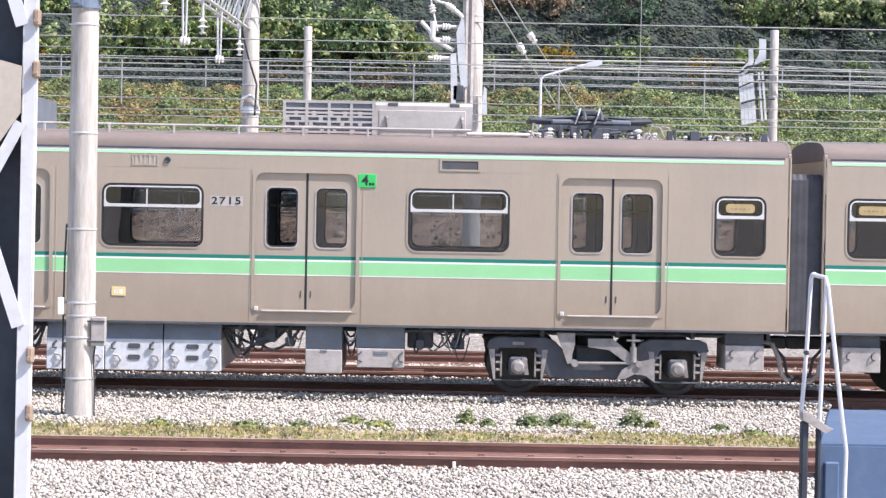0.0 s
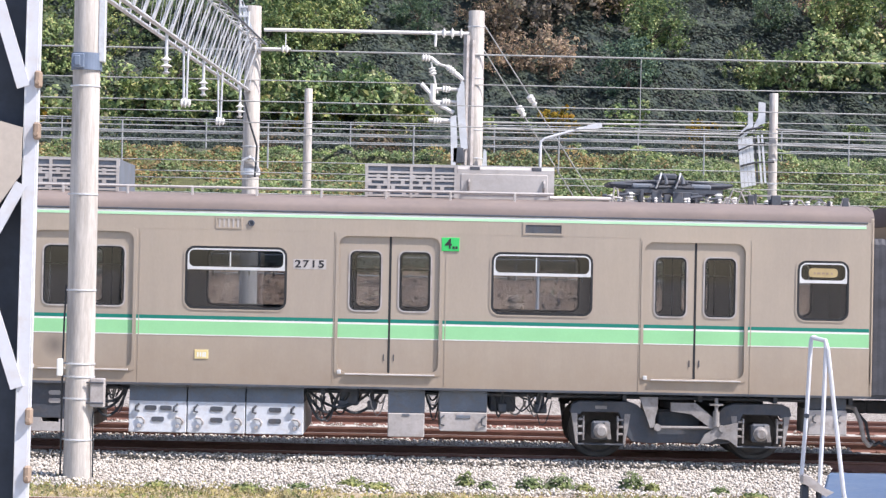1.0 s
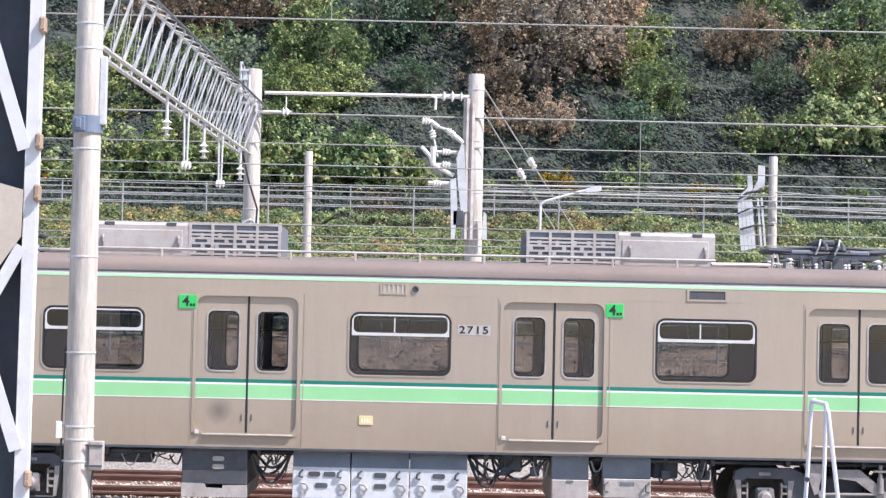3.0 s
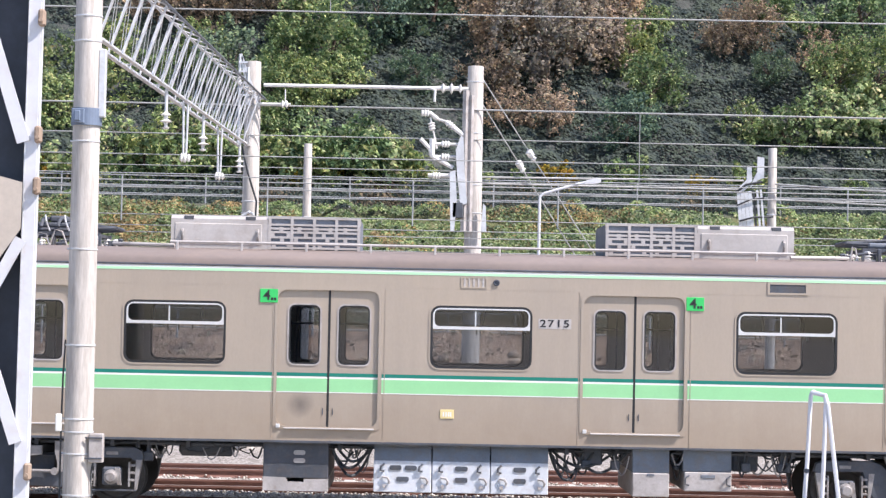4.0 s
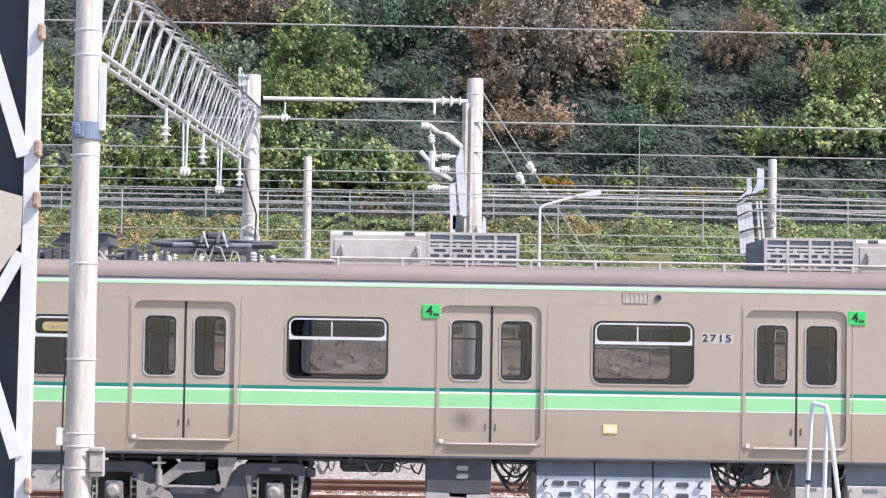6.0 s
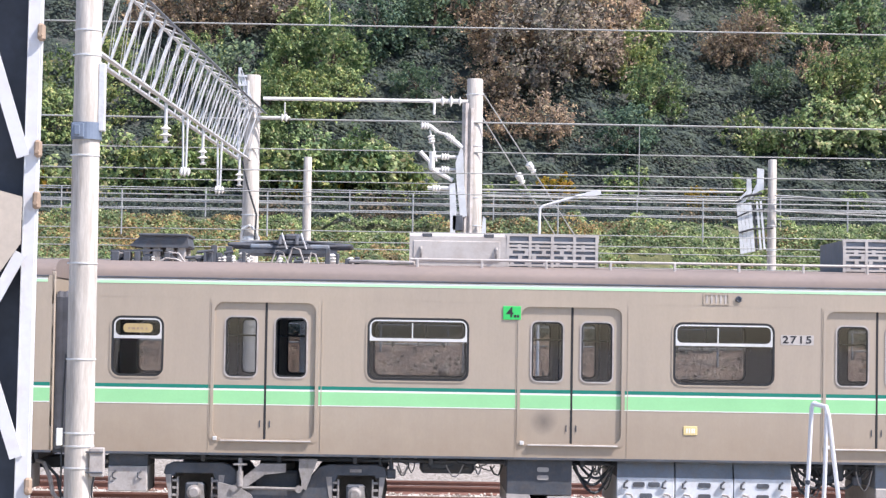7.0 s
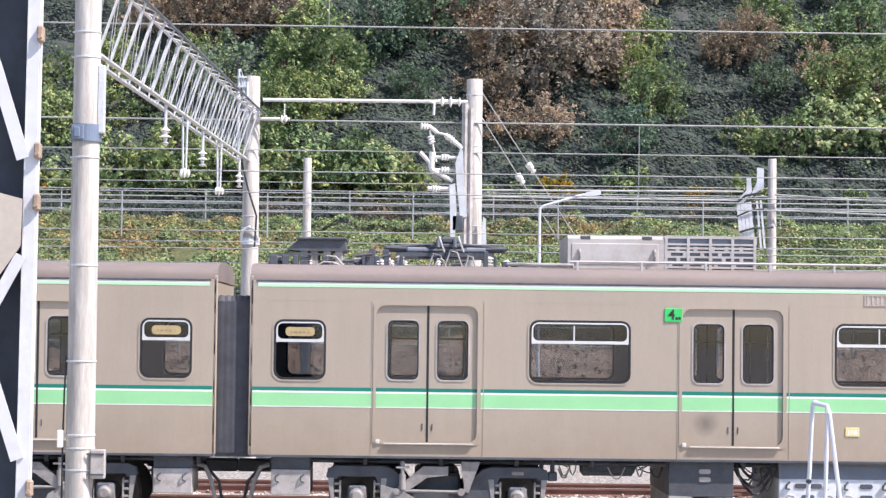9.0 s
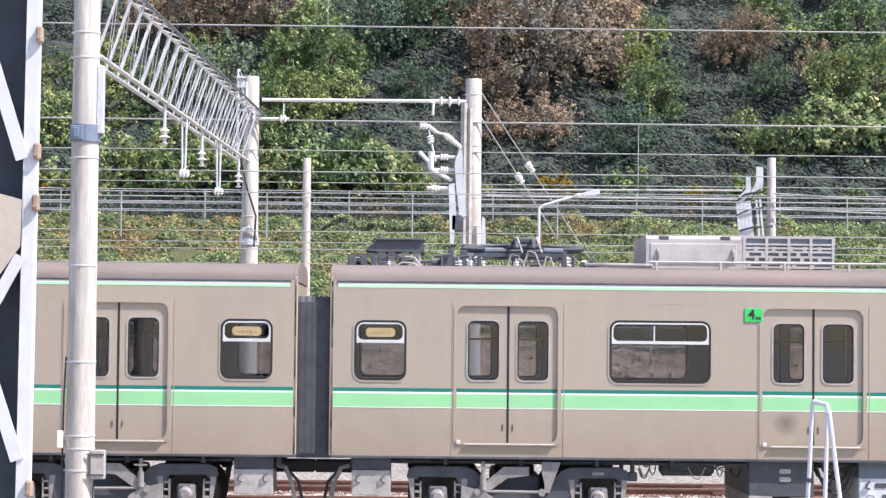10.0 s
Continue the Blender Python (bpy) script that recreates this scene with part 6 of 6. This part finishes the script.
def hillside():
    rng = random.Random(21)
    spots = [
        ("bright", -14.3, 80.4, 0.55), ("bright", -13.2, 81.0, 0.5), ("bright", -13.6, 78.6, 0.5), ("green", -12.9, 76.6, 0.45), ("green", -13.9, 76.4, 0.4), ("green", -11.8, 78.0, 0.5), ("green", -11.6, 80.6, 0.5),
        ("bright", -10.6, 75.7, 0.75), ("bright", -9.5, 75.5, 0.7), ("green", -8.4, 76.2, 0.5), ("bright", -7.2, 75.8, 0.6), ("green", -9.8, 79.0, 0.5), ("green", -8.3, 80.8, 0.5), ("dark", -7.0, 79.2, 0.55),
        ("brown", -8.6, 83.4, 0.55), ("brown", -7.2, 83.8, 0.6), ("brown", -5.6, 84.2, 0.55), ("brown", -10.4, 83.8, 0.5),
        ("green", -5.6, 76.2, 0.5), ("bright", -4.8, 75.6, 0.75), ("bright", -3.6, 75.6, 0.8), ("green", -5.4, 78.2, 0.5), ("green", -4.2, 78.0, 0.55), ("bright", -4.6, 79.4, 0.55), ("green", -5.0, 81.0, 0.55), ("green", -3.4, 80.6, 0.6), ("green", -4.2, 82.4, 0.55), ("green", -2.8, 79.0, 0.4),
        ("bright", -2.4, 75.4, 0.6), ("bright", -1.2, 75.4, 0.55), ("dark", -1.6, 82.6, 0.6), ("dark", 0.4, 83.6, 0.6), ("dark", -0.2, 79.6, 0.4),
        ("brown", 2.6, 79.6, 0.55), ("brown", 3.0, 82.0, 0.7), ("brown", 4.6, 80.2, 0.7), ("brown", 5.4, 82.6, 0.85), ("brown", 3.8, 84.2, 0.8), ("brown", 6.6, 80.8, 0.6), ("brown", 7.2, 83.4, 0.7), ("brown", 2.2, 84.6, 0.6), ("brown", 3.2, 77.6, 0.4), ("brown", 4.6, 77.4, 0.4),
        ("green", 7.9, 81.0, 0.45), ("green", 8.4, 79.0, 0.45), ("dark", 7.4, 76.6, 0.4), ("green", 8.9, 82.8, 0.4), ("dark", 9.2, 79.8, 0.35),
        ("bright", 12.0, 77.8, 0.6), ("bright", 13.2, 77.4, 0.75), ("bright", 14.6, 77.7, 0.8), ("bright", 16.0, 77.6, 0.85), ("green", 15.2, 79.2, 0.5), ("green", 16.8, 79.4, 0.55), ("bright", 17.4, 78.0, 0.7),
        ("brown", 11.6, 82.4, 0.4), ("brown", 12.6, 82.6, 0.4), ("green", 13.4, 84.0, 0.5), ("bright", 14.2, 84.4, 0.5), ("green", 15.6, 82.4, 0.5), ("brown", 15.0, 81.0, 0.4), ("green", 17.0, 83.2, 0.6), ("dark", 13.0, 80.0, 0.35)]
    for kind, x, y, s in spots:
        plant(kind, rng.randrange(2), x, y + 0.7, s * rng.uniform(1.05, 1.3), rng.uniform(0, 360))
    for row in range(3):
        y = 88.0 + row * 3.4
        x = -18.0 + rng.uniform(0, 2)
        while x < 20:
            plant(rng.choice(["dark", "green", "dark", "brown"]), rng.randrange(2), x, y + rng.uniform(-1, 1), rng.uniform(0.6, 0.9), rng.uniform(0, 360))
            x += rng.uniform(2.6, 4.0)
    # climbing shrubs just above the path
    for x in (-11.0, -10.2, -9.3, -8.6, -5.4, -4.6, -3.9, -3.2, -2.4, -1.7, -0.9, -0.2, -6.3, -7.2, -12.6):
        plant("shrub", rng.randrange(2), x, 74.7 + rng.uniform(-0.1, 0.7), rng.uniform(0.8, 1.35), rng.uniform(0, 360))
    for x, s in ((-2.9, 0.6), (-4.1, 0.5), (4.4, 0.6), (4.9, 0.75), (9.7, 0.6), (9.5, 0.45), (-13.2, 0.8)):
        plant("yellow", 0, x, 74.7 + rng.uniform(-0.1, 0.7), s, rng.uniform(0, 360))
    for x, s in ((2.3, 0.5), (3.6, 0.6), (7.3, 0.9), (7.0, 0.6), (11.3, 0.9), (11.4, 0.6), (14.9, 0.5)):
        plant("shrub", 1, x, 74.8 + rng.uniform(-0.1, 0.7), s * rng.uniform(0.9, 1.1), rng.uniform(0, 360))


hillside()
for lst in PROTOS.values():
    for t in lst:
        if t.name not in USED:
            for o in (*t.children, t):
                bpy.data.objects.remove(o)


def bank_cover():
    """Creeping leaves over the bank, thicker in places, and dry stalks in drifts."""
    rng = np.random.default_rng(31)
    n = 120000
    x, y = rng.uniform(-15, 16, n), rng.uniform(64.0, 70.0, n)
    keep = np.array([noise.noise((a * 0.35, b * 0.5, 7.0)) + 0.25 * noise.noise((a * 1.7, b * 1.7, 2.0)) > -0.45 for a, b in zip(x, y)])
    x, y = x[keep], y[keep]
    z = np.array([terrain(a, b) for a, b in zip(x, y)]) + rng.uniform(0.0, 0.10, len(x)) + 0.6 * np.array([max(0, noise.noise((a * 1.1, b * 0.9, 5.0))) for a, b in zip(x, y)])
    at = np.stack([x, y, z], 1)
    nn = np.tile(np.array([0.15, -0.55, 0.75]), (len(x), 1))
    drift = np.array([noise.noise((a * 0.4, b * 0.8, 12.0)) + 0.5 * noise.noise((a * 1.6, b * 2.2, 6.0)) for a, b in zip(x, y)])
    dry = drift + 0.25 * rng.normal(size=len(x)) - 0.02 * (x + 3) + 0.25 * (y > 68.6) > 0.42
    for sel, mat, label in ((~dry, "leaf_bank", "creeping green leaves covering the bank"), (dry, "stalk_dry", "dry stalks and dead leaves on the bank")):
        v, f = scatter(rng, LEAF_V, LEAF_F, at[sel], rng.uniform(0.045, 0.125, int(sel.sum())), 1.0, nn[sel], 1.2)
        tagged(new("bank_plants", mesh_of("bank_plants", v, f, mat)), label, "plants", kind="stuff")
    m = 3500
    x, y = rng.uniform(-13, 14, m), rng.uniform(56.6, 62.5, m)
    z = np.array([terrain(a, b) for a, b in zip(x, y)]) + rng.uniform(0, 0.18, m)
    v, f = scatter(rng, LEAF_V, LEAF_F, np.stack([x, y, z], 1), rng.uniform(0.08, 0.2, m), 1.0, np.tile(np.array([0, -0.4, 0.8]), (m, 1)), 1.3)
    tagged(new("leaf_litter", mesh_of("leaf_litter", v, f, "leaf_brown")), "brown fallen leaves on the lower bank", "leaves", kind="stuff")
    # growth added to darken the strip visible through the car windows
    m = 22000
    x, y = rng.uniform(-14, 15, m), rng.uniform(62.2, 64.5, m)
    z = np.array([terrain(a, b) for a, b in zip(x, y)]) + rng.uniform(0, 0.22, m)
    v, f = scatter(rng, LEAF_V, LEAF_F, np.stack([x, y, z], 1), rng.uniform(0.07, 0.2, m), 1.0, np.tile(np.array([0.2, -0.5, 0.7]), (m, 1)), 1.0)
    tagged(new("undergrowth", mesh_of("undergrowth", v, f, "leaf_shaded")), "low growth added as a dark band on the lower bank", "plants", kind="stuff")
    m = 420
    x, y = rng.uniform(-13, 14, m), rng.uniform(56.8, 60.8, m)
    z = np.array([terrain(a, b) for a, b in zip(x, y)])
    v, f = scatter(rng, CUBE_V, CUBE_F, np.stack([x, y, z], 1), rng.uniform(0.12, 0.5, m) ** 1.3, 0.7)
    tagged(new("rubble", mesh_of("rubble", v, f, "rubble")), "brown broken stones on the foot of the bank", "rubble", kind="stuff")
    # undergrowth with shade put into its dark leaves, and dead stalks, on the path's edge
    m = 36000
    x, y = rng.uniform(-16, 17, m), rng.uniform(70.7, 74.4, m)
    z = 6.8 + rng.uniform(0, 1, m) ** 1.4 * (0.35 + 0.24 * (y - 70.6))
    dead = np.array([noise.noise((a * 0.5, b * 0.2, 15.0)) for a, b in zip(x, y)]) + 0.2 * rng.normal(size=m) - 0.02 * x > 0.30
    for sel, mat, label in ((~dead, "leaf_shaded", "low undergrowth in shade-dark leaves behind the railing"), (dead, "stalk_dead", "dead stalks behind the railing")):
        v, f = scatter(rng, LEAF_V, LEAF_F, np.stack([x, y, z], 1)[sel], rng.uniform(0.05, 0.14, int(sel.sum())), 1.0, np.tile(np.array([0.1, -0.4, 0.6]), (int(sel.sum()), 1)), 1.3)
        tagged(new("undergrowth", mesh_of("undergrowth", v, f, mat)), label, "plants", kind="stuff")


# cool dark leaf colour stands in for deep shade between the hillside trees
M["leaf_shaded"] = leaf_material("shaded_undergrowth_leaves", [(0.0, (0.058, 0.080, 0.078)), (0.6, (0.074, 0.102, 0.096)), (1.0, (0.092, 0.125, 0.106))], 0.1)
M["weed_green"] = leaf_material("weed_leaves", [(0.0, (0.14, 0.18, 0.09)), (0.6, (0.23, 0.28, 0.14)), (1.0, (0.37, 0.39, 0.22))])
M["rubble"] = island_material("brown_rubble", [(0.0, (0.14, 0.10, 0.075)), (0.6, (0.30, 0.215, 0.155)), (1.0, (0.46, 0.36, 0.27))])
M["stalk_dry"] = leaf_material("dry_stalks", [(0.0, (0.150, 0.120, 0.075)), (0.5, (0.270, 0.220, 0.140)), (1.0, (0.400, 0.330, 0.220))])
M["stalk_dead"] = leaf_material("dead_stalks", [(0.0, (0.070, 0.060, 0.055)), (0.6, (0.140, 0.118, 0.100)), (1.0, (0.26, 0.21, 0.17))])


def hill_cover():
    """Low undergrowth over the whole slope, its leaf colour dark for tree shade, heaped in places."""
    rng = np.random.default_rng(51)
    n = 220000
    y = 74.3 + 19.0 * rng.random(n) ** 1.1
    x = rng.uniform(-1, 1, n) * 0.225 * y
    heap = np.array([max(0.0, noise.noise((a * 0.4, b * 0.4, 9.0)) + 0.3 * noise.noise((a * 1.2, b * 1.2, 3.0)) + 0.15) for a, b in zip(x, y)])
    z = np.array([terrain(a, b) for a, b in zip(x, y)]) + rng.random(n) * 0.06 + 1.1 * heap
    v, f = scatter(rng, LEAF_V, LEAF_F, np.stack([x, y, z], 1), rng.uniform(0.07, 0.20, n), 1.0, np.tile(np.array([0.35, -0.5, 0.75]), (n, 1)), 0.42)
    tagged(new("undergrowth", mesh_of("undergrowth", v, f, "leaf_shaded")), "dense undergrowth coloured for the shade between hillside trees", "plants", kind="stuff")


bank_cover()
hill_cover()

BLADE_V = np.array([(-0.02, 0, 0), (0.02, 0, 0), (0.05, 0.06, 0.6), (0.09, 0.16, 1.0)])
BLADE_F = np.array([(0, 1, 2, 3)])


def blades(rng, x, y, z, size, lean):
    n = len(x)
    a = rng.uniform(0, 2 * math.pi, n)
    ca, sa = np.cos(a), np.sin(a)
    bv = np.repeat(BLADE_V[None], n, 0) * size[:, None, None]
    bv[:, 2:, :2] *= lean
    v = np.stack([bv[:, :, 0] * ca[:, None] - bv[:, :, 1] * sa[:, None] + x[:, None], bv[:, :, 0] * sa[:, None] + bv[:, :, 1] * ca[:, None] + y[:, None], bv[:, :, 2] + z], 2)
    f = (BLADE_F[None] + (np.arange(n) * 4)[:, None, None]).reshape(-1, 4)
    return v.reshape(-1, 3), f


def verge():
    rng = np.random.default_rng(41)
    n = 10500
    x, y = rng.uniform(-5.6, 5.8, n), rng.normal(28.7, 0.7, n)
    keep = np.array([noise.noise((a * 0.8, b * 0.9, 3.0)) > -0.12 - 0.35 * (b < 28.6) for a, b in zip(x, y)]) & (y > 26.9) & (y < 31.0)
    x, y = x[keep], y[keep]
    dry = rng.random(len(x)) < np.array([0.84 - 0.9 * noise.noise((a * 1.3, b * 1.5, 8.0)) for a, b in zip(x, y)])
    for sel, mat, label in ((dry, "grass_dry", "dry yellow grass between the tracks"), (~dry, "grass_green", "short green grass between the tracks")):
        k = int(sel.sum())
        half = rng.random(k) < 0.5
        v, f = blades(rng, x[sel][half], y[sel][half], 0.0, rng.uniform(0.03, 0.12, int(half.sum())), 2.6)
        at = np.stack([x[sel], y[sel], rng.uniform(0.005, 0.06, k)], 1)[~half]
        v2, f2 = scatter(rng, LEAF_V, LEAF_F, at, rng.uniform(0.03, 0.08, len(at)), 1.0, np.tile(np.array([0.2, -0.5, 0.8]), (len(at), 1)), 1.2)
        tagged(new("grass_verge", mesh_of("grass_verge", np.concatenate([v, v2]), np.concatenate([f, f2 + len(v)]), mat)), label, "grass", kind="stuff")
    # leafy weeds, each a loose dome of small leaves
    for wx, wy, wr, wh in ((-0.83, 30.0, 0.22, 0.14), (-0.45, 29.6, 0.25, 0.12), (0.73, 30.2, 0.15, 0.24), (1.02, 29.9, 0.14, 0.15), (1.63, 30.0, 0.22, 0.22), (2.04, 30.1, 0.24, 0.24), (2.35, 29.8, 0.15, 0.14),
                           (3.04, 30.2, 0.20, 0.30), (3.30, 30.0, 0.13, 0.16), (4.2, 29.9, 0.16, 0.13), (4.6, 29.4, 0.2, 0.10), (-2.2, 29.2, 0.22, 0.12), (-3.4, 29.4, 0.2, 0.10), (-1.5, 29.5, 0.18, 0.10)):
        n = int(1500 * wr)
        e = rng.normal(size=(n, 3))
        e /= np.linalg.norm(e, axis=1, keepdims=True)
        e[:, 2] = np.abs(e[:, 2])
        at = e * (rng.uniform(0.25, 1.0, n) ** 0.5)[:, None] * np.array([wr, wr * 0.8, wh]) + rng.normal(size=(n, 3)) * 0.015
        at[:, 2] = np.maximum(at[:, 2], 0.01)
        v, f = scatter(rng, LEAF_V, LEAF_F, at, rng.uniform(0.03, 0.085, n), 1.0, e + np.array([0.3, -0.3, 0.4]), 1.0)
        o = new("weed", mesh_of("weed", v, f, "weed_green"))
        o.location = (wx, wy, 0)
        tagged(o, "leafy green weed growing in the ballast", "weed", "weeds")


verge()


# ---------------------------------------------------------------- movement
def motions():
    travelled = lambda t: -0.0076 + 1.2715 * t - 0.008885 * t ** 2 + 0.0006804 * t ** 3 - 0.00001962 * t ** 4
    times = [0.5 * i for i in range(21)]
    for ob, x in CARS:
        walk(ob, [(t, pose(x + travelled(t), TRACKS[2], 0)) for t in times])
    for w in WHEELS:
        at = w.location.copy()
        walk(w, [(t, Matrix.Translation(at) @ Matrix.Rotation(travelled(t) / 0.43, 4, "Y")) for t in [0.25 * i for i in range(41)]])


motions()
